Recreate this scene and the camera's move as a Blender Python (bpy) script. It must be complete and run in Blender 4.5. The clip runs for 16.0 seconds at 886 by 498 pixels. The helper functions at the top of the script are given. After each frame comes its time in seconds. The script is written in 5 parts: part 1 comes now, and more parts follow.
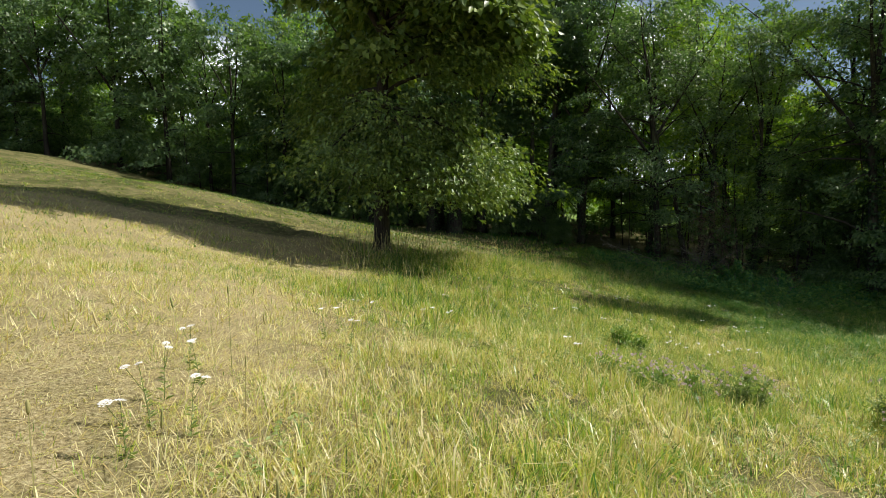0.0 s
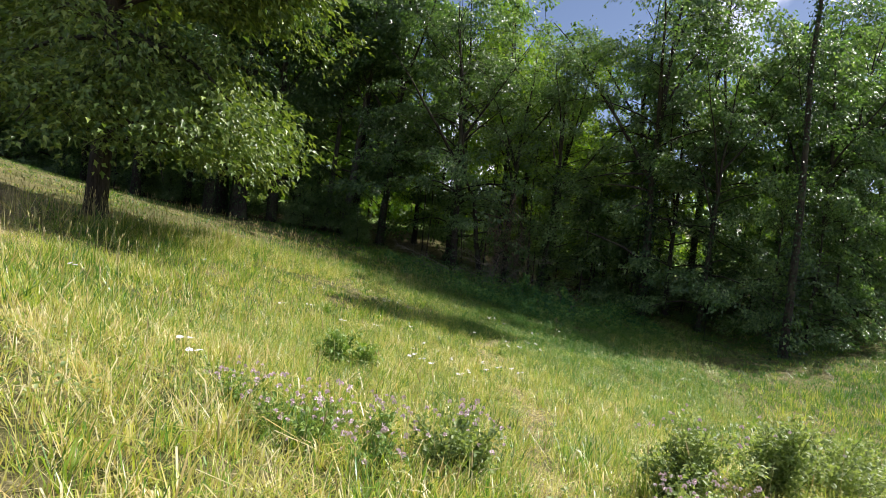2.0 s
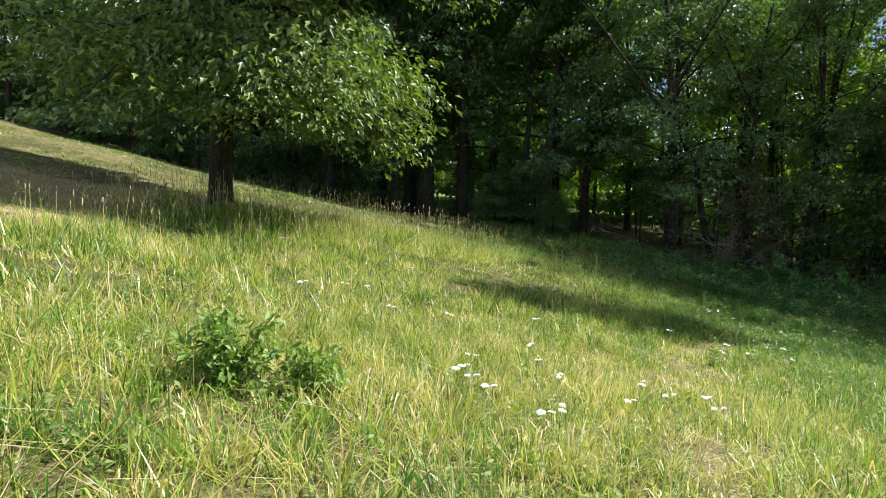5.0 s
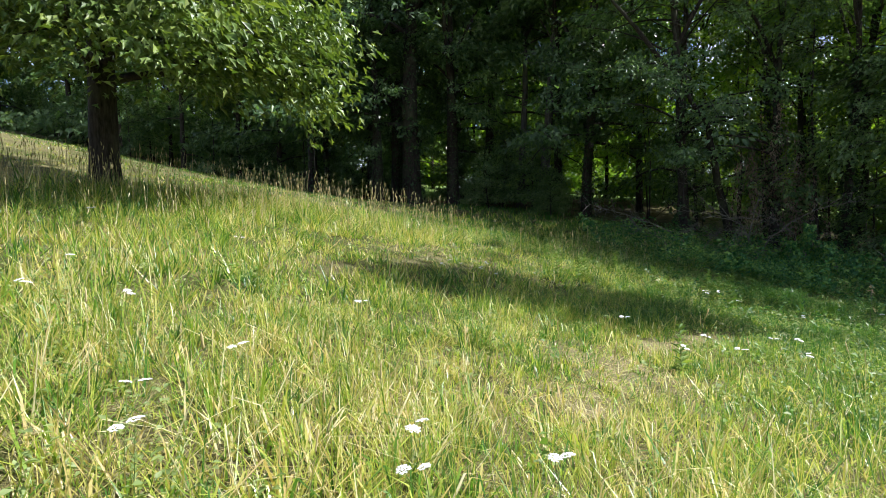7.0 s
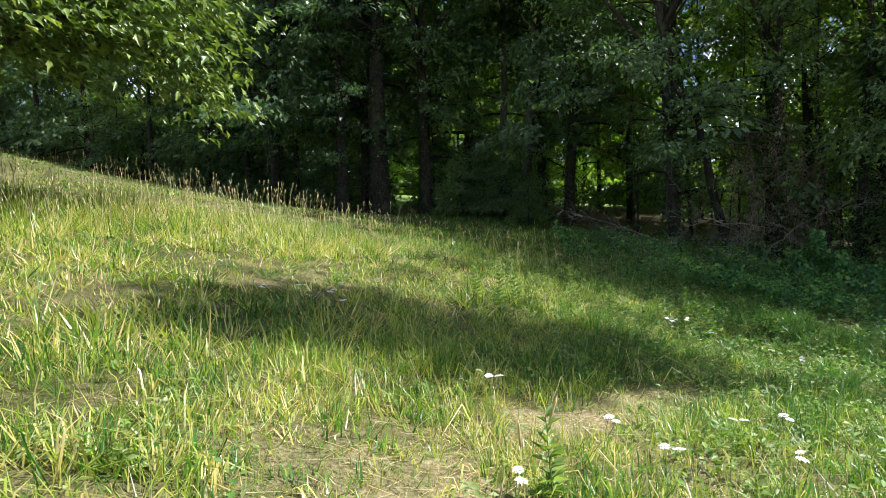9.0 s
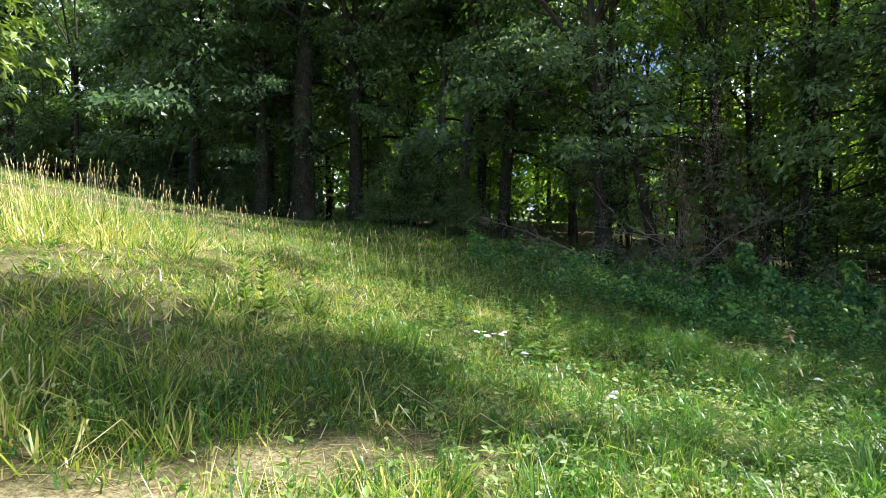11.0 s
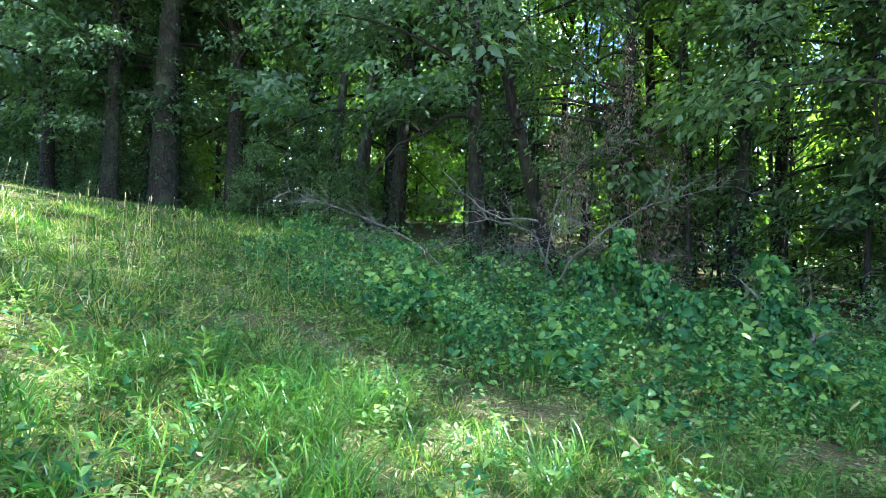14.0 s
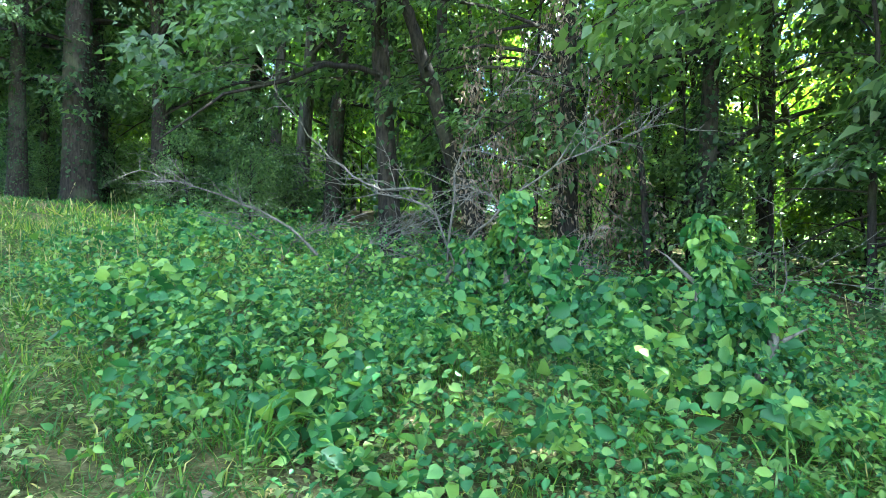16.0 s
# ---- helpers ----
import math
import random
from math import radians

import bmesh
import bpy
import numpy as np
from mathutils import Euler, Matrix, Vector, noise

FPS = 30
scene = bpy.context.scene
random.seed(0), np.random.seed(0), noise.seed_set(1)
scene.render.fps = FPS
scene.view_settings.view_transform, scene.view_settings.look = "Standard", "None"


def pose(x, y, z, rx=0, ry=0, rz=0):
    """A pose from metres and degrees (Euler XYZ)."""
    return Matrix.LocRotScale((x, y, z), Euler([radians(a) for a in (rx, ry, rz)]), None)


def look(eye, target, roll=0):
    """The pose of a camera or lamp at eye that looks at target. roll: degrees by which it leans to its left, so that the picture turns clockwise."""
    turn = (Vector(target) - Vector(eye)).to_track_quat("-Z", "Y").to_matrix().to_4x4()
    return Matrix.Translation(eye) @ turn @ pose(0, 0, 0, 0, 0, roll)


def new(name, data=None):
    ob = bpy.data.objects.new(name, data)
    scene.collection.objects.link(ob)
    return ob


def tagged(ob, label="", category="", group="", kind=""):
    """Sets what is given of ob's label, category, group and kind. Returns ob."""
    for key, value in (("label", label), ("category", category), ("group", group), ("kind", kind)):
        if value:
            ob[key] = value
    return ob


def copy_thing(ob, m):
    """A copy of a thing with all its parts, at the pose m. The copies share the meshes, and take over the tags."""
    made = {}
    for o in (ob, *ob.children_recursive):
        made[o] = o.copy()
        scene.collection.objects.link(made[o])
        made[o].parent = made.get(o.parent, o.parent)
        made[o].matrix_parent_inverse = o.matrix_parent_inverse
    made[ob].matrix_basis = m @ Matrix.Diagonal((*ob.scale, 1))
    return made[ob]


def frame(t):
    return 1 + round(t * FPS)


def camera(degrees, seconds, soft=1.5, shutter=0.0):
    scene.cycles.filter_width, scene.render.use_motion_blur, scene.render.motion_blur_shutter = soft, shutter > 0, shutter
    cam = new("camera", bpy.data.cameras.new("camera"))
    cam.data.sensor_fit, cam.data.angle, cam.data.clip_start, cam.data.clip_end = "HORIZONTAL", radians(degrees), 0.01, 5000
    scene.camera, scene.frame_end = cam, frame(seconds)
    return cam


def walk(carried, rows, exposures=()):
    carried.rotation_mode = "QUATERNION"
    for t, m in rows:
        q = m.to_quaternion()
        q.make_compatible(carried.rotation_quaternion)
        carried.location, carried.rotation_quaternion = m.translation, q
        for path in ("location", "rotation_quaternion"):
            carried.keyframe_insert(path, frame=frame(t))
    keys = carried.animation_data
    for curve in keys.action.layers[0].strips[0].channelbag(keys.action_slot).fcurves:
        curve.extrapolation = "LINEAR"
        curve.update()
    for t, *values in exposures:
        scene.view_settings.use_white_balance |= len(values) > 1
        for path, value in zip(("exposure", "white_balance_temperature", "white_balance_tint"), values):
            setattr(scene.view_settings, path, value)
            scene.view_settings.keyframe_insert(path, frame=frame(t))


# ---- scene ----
cam = camera(75.0, 16.0, soft=0.7)
PATH = [
    (0, (-0.205, -0.32, 2.27), (-0.091, 1.67, 2.109), -0.9),
    (0.5, (0.459, 0.579, 2.045), (0.702, 2.561, 1.923), 0.3),
    (1, (1.087, 1.385, 1.809), (1.507, 3.337, 1.689), 0.9),
    (1.5, (1.724, 1.975, 1.622), (2.309, 3.885, 1.523), 2.4),
    (2, (2.039, 2.482, 1.557), (2.749, 4.348, 1.449), 6.1),
    (2.5, (2.545, 2.978, 1.469), (3.297, 4.829, 1.37), 10.1),
    (3, (2.959, 3.73, 1.31), (3.4, 5.677, 1.189), 7.1),
    (3.5, (3.232, 4.277, 1.207), (3.514, 6.248, 1.019), 6.5),
    (3.7, (3.367, 4.468, 1.205), (3.583, 6.447, 1.015), 6.4),
    (5.8, (5.629, 7.451, 0.237), (5.473, 9.442, 0.127), -1.0),
    (6, (5.803, 7.724, 0.173), (5.644, 9.715, 0.058), -1.1),
    (6.5, (6.167, 8.369, 0.067), (5.999, 10.358, -0.055), -1.3),
    (7, (6.622, 9.07, 0.007), (6.429, 11.057, -0.126), -1.3),
    (7.5, (6.969, 9.71, -0.028), (6.764, 11.695, -0.157), -1.4),
    (8, (7.278, 10.423, -0.058), (7.052, 12.407, -0.175), -1.8),
    (8.5, (7.639, 11.012, -0.111), (7.417, 12.997, -0.208), -1.9),
    (9, (8.024, 11.577, -0.183), (7.797, 13.562, -0.268), -1.9),
    (9.5, (8.459, 12.067, -0.223), (8.238, 14.053, -0.304), -1.9),
    (9.7, (8.6, 12.224, -0.201), (8.383, 14.211, -0.276), -2.0),
    (11.8, (10.878, 14.761, -0.812), (10.753, 16.757, -0.795), 1.1),
    (12, (11.132, 15.091, -0.802), (11.006, 17.087, -0.781), 1.2),
    (12.5, (11.776, 15.933, -0.906), (11.636, 17.928, -0.894), 1.5),
    (13, (12.255, 16.551, -0.967), (12.111, 18.546, -0.957), 1.6),
    (13.5, (12.672, 17.222, -1.053), (12.526, 19.216, -1.028), 1.4),
    (14, (13.152, 17.806, -1.038), (13.006, 19.8, -1.007), 1.7),
    (14.5, (13.519, 18.392, -1.098), (13.363, 20.386, -1.074), 1.5),
    (15, (14.019, 19.06, -1.129), (13.839, 21.052, -1.112), 1.0),
    (15.5, (14.365, 19.591, -1.134), (14.186, 21.583, -1.113), 0.3),
    (16, (14.75, 20.095, -1.138), (14.564, 22.087, -1.129), -0.5),
]
EXPOSURES = [(0, 0.43, 6450, 9), (1, 0.66, 6200, 16), (2, 0.86, 6150, 20), (3.5, 0.95, 6200, 17), (6, 0.98, 5800, 16), (9.5, 1.3, 5850, 17), (12, 1.95, 5750, 20), (13, 2.3, 5450, 18), (14, 3.1, 5100, 12), (15, 3.6, 5150, 8), (16, 3.85, 5300, 5)]
walk(cam, [(t, look(eye, target, roll)) for t, eye, target, roll in PATH], EXPOSURES)

# ---- light ----
SUN_AZ, SUN_EL = 80.0, 50.0      # degrees to the right of +y, and above the horizon
world = bpy.data.worlds.new("world")
scene.world = world
world.use_nodes = True
wn, wl = world.node_tree.nodes, world.node_tree.links
sky = wn.new("ShaderNodeTexSky")
sky.sky_type, sky.sun_disc = "NISHITA", False
sky.sun_elevation, sky.sun_rotation = radians(SUN_EL), radians(SUN_AZ)
sky.air_density, sky.dust_density = 1.0, 0.6
# loose fair-weather clouds
wco = wn.new("ShaderNodeTexCoord")
wno = wn.new("ShaderNodeTexNoise")
wno.inputs["Scale"].default_value, wno.inputs["Detail"].default_value = 3.2, 7
wra = wn.new("ShaderNodeValToRGB")
wra.color_ramp.elements[0].position, wra.color_ramp.elements[1].position = 0.53, 0.62
wmi = wn.new("ShaderNodeMixRGB")
wmi.inputs["Color2"].default_value = (20.0, 20.5, 21.5, 1)
wl.new(wco.outputs["Generated"], wno.inputs["Vector"])
wl.new(wno.outputs["Fac"], wra.inputs["Fac"])
wl.new(wra.outputs["Color"], wmi.inputs["Fac"])
wl.new(sky.outputs["Color"], wmi.inputs["Color1"])
wl.new(wmi.outputs["Color"], wn["Background"].inputs["Color"])
wn["Background"].inputs["Strength"].default_value = 0.05
sun = new("sun", bpy.data.lights.new("sun", "SUN"))
sun.data.energy, sun.data.angle, sun.data.color = 5.0, radians(0.53), (1.0, 0.95, 0.85)
az, el = radians(SUN_AZ), radians(SUN_EL)
sun.matrix_world = look((60 * math.sin(az) * math.cos(el), 60 * math.cos(az) * math.cos(el), 60 * math.sin(el)), (0, 0, 0))


# ---- materials ----
def material(name, rough=0.7, spec=0.3):
    m = bpy.data.materials.new(name)
    m.use_nodes = True
    n, l = m.node_tree.nodes, m.node_tree.links
    p = n["Principled BSDF"]
    p.inputs["Roughness"].default_value = rough
    p.inputs["Specular IOR Level"].default_value = spec
    return m, n, l, p


def ramp(n, stops):
    r = n.new("ShaderNodeValToRGB")
    e = r.color_ramp.elements
    while len(e) < len(stops):
        e.new(0.5)
    for k, (pos, col) in enumerate(stops):
        e[k].position, e[k].color = pos, (*col, 1)
    return r


def noise_tex(n, l, scale, detail=4, rough=0.55):
    co = n.new("ShaderNodeTexCoord")
    t = n.new("ShaderNodeTexNoise")
    t.inputs["Scale"].default_value, t.inputs["Detail"].default_value = scale, detail
    t.inputs["Roughness"].default_value = rough
    l.new(co.outputs["Object"], t.inputs["Vector"])
    return t


def leaf_material(name, dark, mid, light, glow, rough=0.45, trans=0.35, spec=0.45, patch=0.55, even=0.35):
    """Leaves: colour by leaf, with light passing through the blade."""
    m, n, l, p = material(name, rough, spec)
    geo = n.new("ShaderNodeNewGeometry")
    tree = n.new("ShaderNodeObjectInfo")
    big = noise_tex(n, l, patch, 3)
    a = n.new("ShaderNodeMath")
    a.operation = "MULTIPLY_ADD"
    a.inputs[1].default_value = 0.55
    b = n.new("ShaderNodeMath")
    b.operation = "MULTIPLY_ADD"
    b.inputs[1].default_value, b.inputs[2].default_value = even, 0.095 - even * 0.5
    c = n.new("ShaderNodeMath")
    c.operation = "MULTIPLY_ADD"
    c.inputs[1].default_value = 0.22
    l.new(big.outputs["Fac"], b.inputs[0])
    l.new(tree.outputs["Random"], c.inputs[0])
    l.new(b.outputs[0], c.inputs[2])
    l.new(geo.outputs["Random Per Island"], a.inputs[0])
    l.new(c.outputs[0], a.inputs[2])
    r = ramp(n, [(0.05, dark), (0.5, mid), (0.95, light)])
    l.new(a.outputs[0], r.inputs["Fac"])
    l.new(r.outputs["Color"], p.inputs["Base Color"])
    tr = n.new("ShaderNodeBsdfTranslucent")
    tm = n.new("ShaderNodeMixRGB")
    tm.blend_type = "MULTIPLY"
    tm.inputs["Fac"].default_value = 1.0
    tm.inputs["Color2"].default_value = (*glow, 1)
    l.new(r.outputs["Color"], tm.inputs["Color1"])
    l.new(tm.outputs["Color"], tr.inputs["Color"])
    mix = n.new("ShaderNodeMixShader")
    mix.inputs["Fac"].default_value = trans
    l.new(p.outputs[0], mix.inputs[1])
    l.new(tr.outputs[0], mix.inputs[2])
    l.new(mix.outputs[0], n["Material Output"].inputs["Surface"])
    return m


def grass_material(name, stops, trans=0.3, rough=0.5):
    """Blades: the dry attribute runs from green to straw, the stem is paler at its foot."""
    m, n, l, p = material(name, rough, 0.55)
    at = n.new("ShaderNodeAttribute")
    at.attribute_name = "dry"
    r = ramp(n, stops)
    l.new(at.outputs["Fac"], r.inputs["Fac"])
    l.new(r.outputs["Color"], p.inputs["Base Color"])
    tr = n.new("ShaderNodeBsdfTranslucent")
    tm = n.new("ShaderNodeMixRGB")
    tm.blend_type = "MULTIPLY"
    tm.inputs["Fac"].default_value = 1.0
    tm.inputs["Color2"].default_value = (1.15, 1.25, 0.6, 1)
    l.new(r.outputs["Color"], tm.inputs["Color1"])
    l.new(tm.outputs["Color"], tr.inputs["Color"])
    mix = n.new("ShaderNodeMixShader")
    mix.inputs["Fac"].default_value = trans
    l.new(p.outputs[0], mix.inputs[1])
    l.new(tr.outputs[0], mix.inputs[2])
    l.new(mix.outputs[0], n["Material Output"].inputs["Surface"])
    return m


def bark_material(name, dark, light, scale=9.0):
    m, n, l, p = material(name, 0.9, 0.15)
    co = n.new("ShaderNodeTexCoord")
    mp = n.new("ShaderNodeMapping")
    mp.inputs["Scale"].default_value = (scale, scale, scale * 0.22)
    t = n.new("ShaderNodeTexNoise")
    t.inputs["Scale"].default_value, t.inputs["Detail"].default_value, t.inputs["Roughness"].default_value = 2.2, 8, 0.65
    l.new(co.outputs["Object"], mp.inputs["Vector"])
    l.new(mp.outputs["Vector"], t.inputs["Vector"])
    r = ramp(n, [(0.32, dark), (0.68, light)])
    l.new(t.outputs["Fac"], r.inputs["Fac"])
    moss = noise_tex(n, l, 1.3, 5)
    mr = ramp(n, [(0.5, (0, 0, 0)), (0.72, (0.6, 0.6, 0.6))])
    l.new(moss.outputs["Fac"], mr.inputs["Fac"])
    mm = n.new("ShaderNodeMixRGB")
    mm.inputs["Color2"].default_value = (0.10, 0.115, 0.06, 1)
    l.new(mr.outputs["Color"], mm.inputs["Fac"])
    l.new(r.outputs["Color"], mm.inputs["Color1"])
    l.new(mm.outputs["Color"], p.inputs["Base Color"])
    bp = n.new("ShaderNodeBump")
    bp.inputs["Strength"].default_value, bp.inputs["Distance"].default_value = 0.9, 0.03
    l.new(t.outputs["Fac"], bp.inputs["Height"])
    l.new(bp.outputs["Normal"], p.inputs["Normal"])
    return m


def plain_material(name, a, b, scale=14.0, rough=0.7, trans=0.0):
    m, n, l, p = material(name, rough, 0.25)
    t = noise_tex(n, l, scale, 3)
    r = ramp(n, [(0.3, a), (0.7, b)])
    l.new(t.outputs["Fac"], r.inputs["Fac"])
    l.new(r.outputs["Color"], p.inputs["Base Color"])
    return m


def ground_material():
    """Thatch, soil and short green, at three sizes, with leaf litter under the trees."""
    m, n, l, p = material("meadow_soil", 0.95, 0.1)
    fine, mid, big = noise_tex(n, l, 38, 6, 0.7), noise_tex(n, l, 3.1, 5), noise_tex(n, l, 0.35, 4)
    at = n.new("ShaderNodeAttribute")
    at.attribute_name = "zone"
    straw = ramp(n, [(0.30, (0.08, 0.06, 0.03)), (0.5, (0.32, 0.26, 0.13)), (0.72, (0.56, 0.49, 0.29))])
    # green is darkened to paint the shade in the gaps between blades
    green = ramp(n, [(0.30, (0.018, 0.022, 0.006)), (0.5, (0.06, 0.07, 0.018)), (0.72, (0.15, 0.14, 0.05))])
    litter = ramp(n, [(0.30, (0.02, 0.016, 0.010)), (0.52, (0.085, 0.062, 0.036)), (0.74, (0.22, 0.165, 0.11))])
    for r in (straw, green, litter):
        l.new(fine.outputs["Fac"], r.inputs["Fac"])
    s1 = n.new("ShaderNodeMath")
    s1.operation = "ADD"
    l.new(mid.outputs["Fac"], s1.inputs[0])
    l.new(big.outputs["Fac"], s1.inputs[1])
    k = ramp(n, [(0.86, (0, 0, 0)), (1.0, (1, 1, 1))])
    half = n.new("ShaderNodeMath")
    half.operation = "MULTIPLY"
    half.inputs[1].default_value = 0.93
    l.new(s1.outputs[0], half.inputs[0])
    l.new(half.outputs[0], k.inputs["Fac"])
    sep = n.new("ShaderNodeSeparateColor")
    l.new(at.outputs["Color"], sep.inputs["Color"])
    a = n.new("ShaderNodeMixRGB")
    g = n.new("ShaderNodeMath")
    g.operation = "MULTIPLY_ADD"
    g.inputs[1].default_value = 0.3
    g.use_clamp = True
    l.new(k.outputs["Color"], g.inputs[0])
    l.new(sep.outputs["Red"], g.inputs[2])
    l.new(g.outputs[0], a.inputs["Fac"])
    l.new(green.outputs["Color"], a.inputs["Color1"])
    l.new(straw.outputs["Color"], a.inputs["Color2"])
    b = n.new("ShaderNodeMixRGB")
    l.new(sep.outputs["Green"], b.inputs["Fac"])
    l.new(a.outputs["Color"], b.inputs["Color1"])
    l.new(litter.outputs["Color"], b.inputs["Color2"])
    field = ramp(n, [(0.30, (0.07, 0.12, 0.025)), (0.5, (0.16, 0.24, 0.06)), (0.72, (0.27, 0.34, 0.11))])
    l.new(fine.outputs["Fac"], field.inputs["Fac"])
    c = n.new("ShaderNodeMixRGB")
    l.new(sep.outputs["Blue"], c.inputs["Fac"])
    l.new(b.outputs["Color"], c.inputs["Color1"])
    l.new(field.outputs["Color"], c.inputs["Color2"])
    l.new(c.outputs["Color"], p.inputs["Base Color"])
    bp = n.new("ShaderNodeBump")
    bp.inputs["Strength"].default_value, bp.inputs["Distance"].default_value = 0.8, 0.04
    l.new(fine.outputs["Fac"], bp.inputs["Height"])
    l.new(bp.outputs["Normal"], p.inputs["Normal"])
    return m


M_GROUND = ground_material()
M_GRASS = grass_material("grass_blades", [(0.0, (0.05, 0.15, 0.02)), (0.3, (0.17, 0.30, 0.03)), (0.55, (0.42, 0.47, 0.07)),
                                          (0.78, (0.58, 0.48, 0.17)), (0.9, (0.60, 0.45, 0.21)), (1.0, (0.78, 0.70, 0.44))], 0.42, 0.36)
M_SEED = grass_material("seed_heads", [(0.0, (0.26, 0.28, 0.09)), (0.5, (0.46, 0.38, 0.17)), (1.0, (0.60, 0.50, 0.28))], 0.25, 0.8)
M_OAK = leaf_material("oak_leaves", (0.029, 0.062, 0.015), (0.108, 0.172, 0.034), (0.28, 0.34, 0.08), (1.5, 1.6, 0.5), 0.42, 0.25, 0.4)
M_WOOD = leaf_material("wood_leaves", (0.026, 0.060, 0.022), (0.09, 0.16, 0.058), (0.24, 0.32, 0.14), (1.7, 1.9, 0.65), 0.38, 0.42, 0.5)
# wood leaves lightened in colour, standing in for sun on the crowns
M_LITWOOD = leaf_material("lit_wood_leaves", (0.034, 0.072, 0.028), (0.105, 0.175, 0.06), (0.22, 0.29, 0.12), (1.5, 1.7, 0.6), 0.40, 0.42, 0.45)
# the yellow-green of leaves lit from behind is put into this colour
M_BACKLIT = leaf_material("backlit_leaves", (0.05, 0.11, 0.016), (0.11, 0.19, 0.028), (0.20, 0.28, 0.05), (2.1, 2.1, 0.5), trans=0.5)
M_IVY = leaf_material("ivy_leaves", (0.012, 0.03, 0.010), (0.028, 0.06, 0.02), (0.06, 0.10, 0.035), (1.6, 1.7, 0.7), 0.5, 0.22, 0.3)
M_VINE = leaf_material("vine_leaves", (0.010, 0.050, 0.026), (0.056, 0.178, 0.048), (0.29, 0.43, 0.085), (1.7, 1.6, 0.6), 0.42, 0.3, 0.3, patch=2.2, even=0.8)
M_SHRUB = leaf_material("shrub_leaves", (0.09, 0.15, 0.045), (0.20, 0.27, 0.085), (0.34, 0.40, 0.17), (1.6, 1.6, 0.7), 0.5, 0.4)
M_BARK = bark_material("dark_bark", (0.012, 0.010, 0.009), (0.065, 0.055, 0.043))
M_GREYBARK = bark_material("grey_bark", (0.035, 0.032, 0.029), (0.15, 0.14, 0.125), 6.0)
M_DEAD = bark_material("dead_wood", (0.07, 0.06, 0.05), (0.30, 0.27, 0.23), 14.0)
M_STEM = plain_material("green_stem", (0.09, 0.15, 0.03), (0.17, 0.22, 0.06))
M_WHITE = plain_material("white_petals", (0.62, 0.60, 0.58), (0.78, 0.77, 0.74), 60)
M_PINK = plain_material("pink_petals", (0.64, 0.44, 0.50), (0.82, 0.70, 0.72), 30)
M_WEED = leaf_material("weed_leaves", (0.07, 0.15, 0.03), (0.16, 0.27, 0.05), (0.30, 0.38, 0.09), (1.5, 1.5, 0.6), 0.5, 0.35)
M_DRYLEAF = leaf_material("dry_leaves", (0.11, 0.08, 0.05), (0.24, 0.18, 0.12), (0.40, 0.33, 0.24), (1.2, 1.1, 0.9), 0.7, 0.2)


# ---- shape helpers ----
def make_mesh(name, verts, polys, mats, smooth=False, **attrs):
    """A mesh from arrays: polys is a list of index arrays, each of one corner count."""
    me = bpy.data.meshes.new(name)
    polys = [np.asarray(p, np.int32) for p in polys if len(p)]
    me.vertices.add(len(verts))
    me.vertices.foreach_set("co", np.asarray(verts, np.float32).ravel())
    loops = np.concatenate([p.ravel() for p in polys])
    sizes = np.concatenate([np.full(len(p), p.shape[1], np.int32) for p in polys])
    me.loops.add(len(loops))
    me.loops.foreach_set("vertex_index", loops)
    me.polygons.add(len(sizes))
    me.polygons.foreach_set("loop_start", np.concatenate([[0], np.cumsum(sizes)[:-1]]).astype(np.int32))
    if smooth:
        me.polygons.foreach_set("use_smooth", np.ones(len(sizes), bool))
    for key, val in attrs.items():
        val = np.asarray(val, np.float32)
        if val.ndim == 1:
            me.attributes.new(key, "FLOAT", "POINT").data.foreach_set("value", val)
        else:
            me.attributes.new(key, "FLOAT_COLOR", "POINT").data.foreach_set("color", val.ravel())
    me.update(calc_edges=True)
    for m in (mats if isinstance(mats, (list, tuple)) else [mats]):
        me.materials.append(m)
    return me


def part(name, mesh, parent, label=""):
    ob = new(name, mesh)
    ob.parent = parent
    if label:
        tagged(ob, label)
    return ob


def unit(v):
    return v / np.maximum(np.linalg.norm(v, axis=-1, keepdims=True), 1e-9)


def tubes(runs, sides=7):
    """Tapered tubes along runs of (points, radii), as one set of vertices and quads."""
    V, Q, T, at = [], [], [], 0
    ang = np.arange(sides) / sides * 2 * np.pi
    for pts, rad in runs:
        pts, rad = np.asarray(pts, float), np.asarray(rad, float)
        d = unit(np.gradient(pts, axis=0))
        ref = np.where(np.abs(d[:, 2:3]) > 0.9, [[1.0, 0, 0]], [[0, 0, 1.0]])
        a = unit(np.cross(d, ref))
        b = np.cross(d, a)
        ring = pts[:, None] + rad[:, None, None] * (np.cos(ang)[None, :, None] * a[:, None] + np.sin(ang)[None, :, None] * b[:, None])
        k = len(pts)
        V.append(ring.reshape(-1, 3))
        i = np.arange(k - 1)[:, None] * sides + np.arange(sides)[None]
        j = np.arange(k - 1)[:, None] * sides + (np.arange(sides)[None] + 1) % sides
        Q.append(np.stack([i, j, j + sides, i + sides], -1).reshape(-1, 4) + at)
        V.append(pts[-1:] + d[-1:] * rad[-1])
        last = at + (k - 1) * sides + np.arange(sides)
        T.append(np.stack([last, np.roll(last, -1), np.full(sides, at + k * sides)], -1))
        at += k * sides + 1
    return np.concatenate(V), [np.concatenate(Q), np.concatenate(T)]


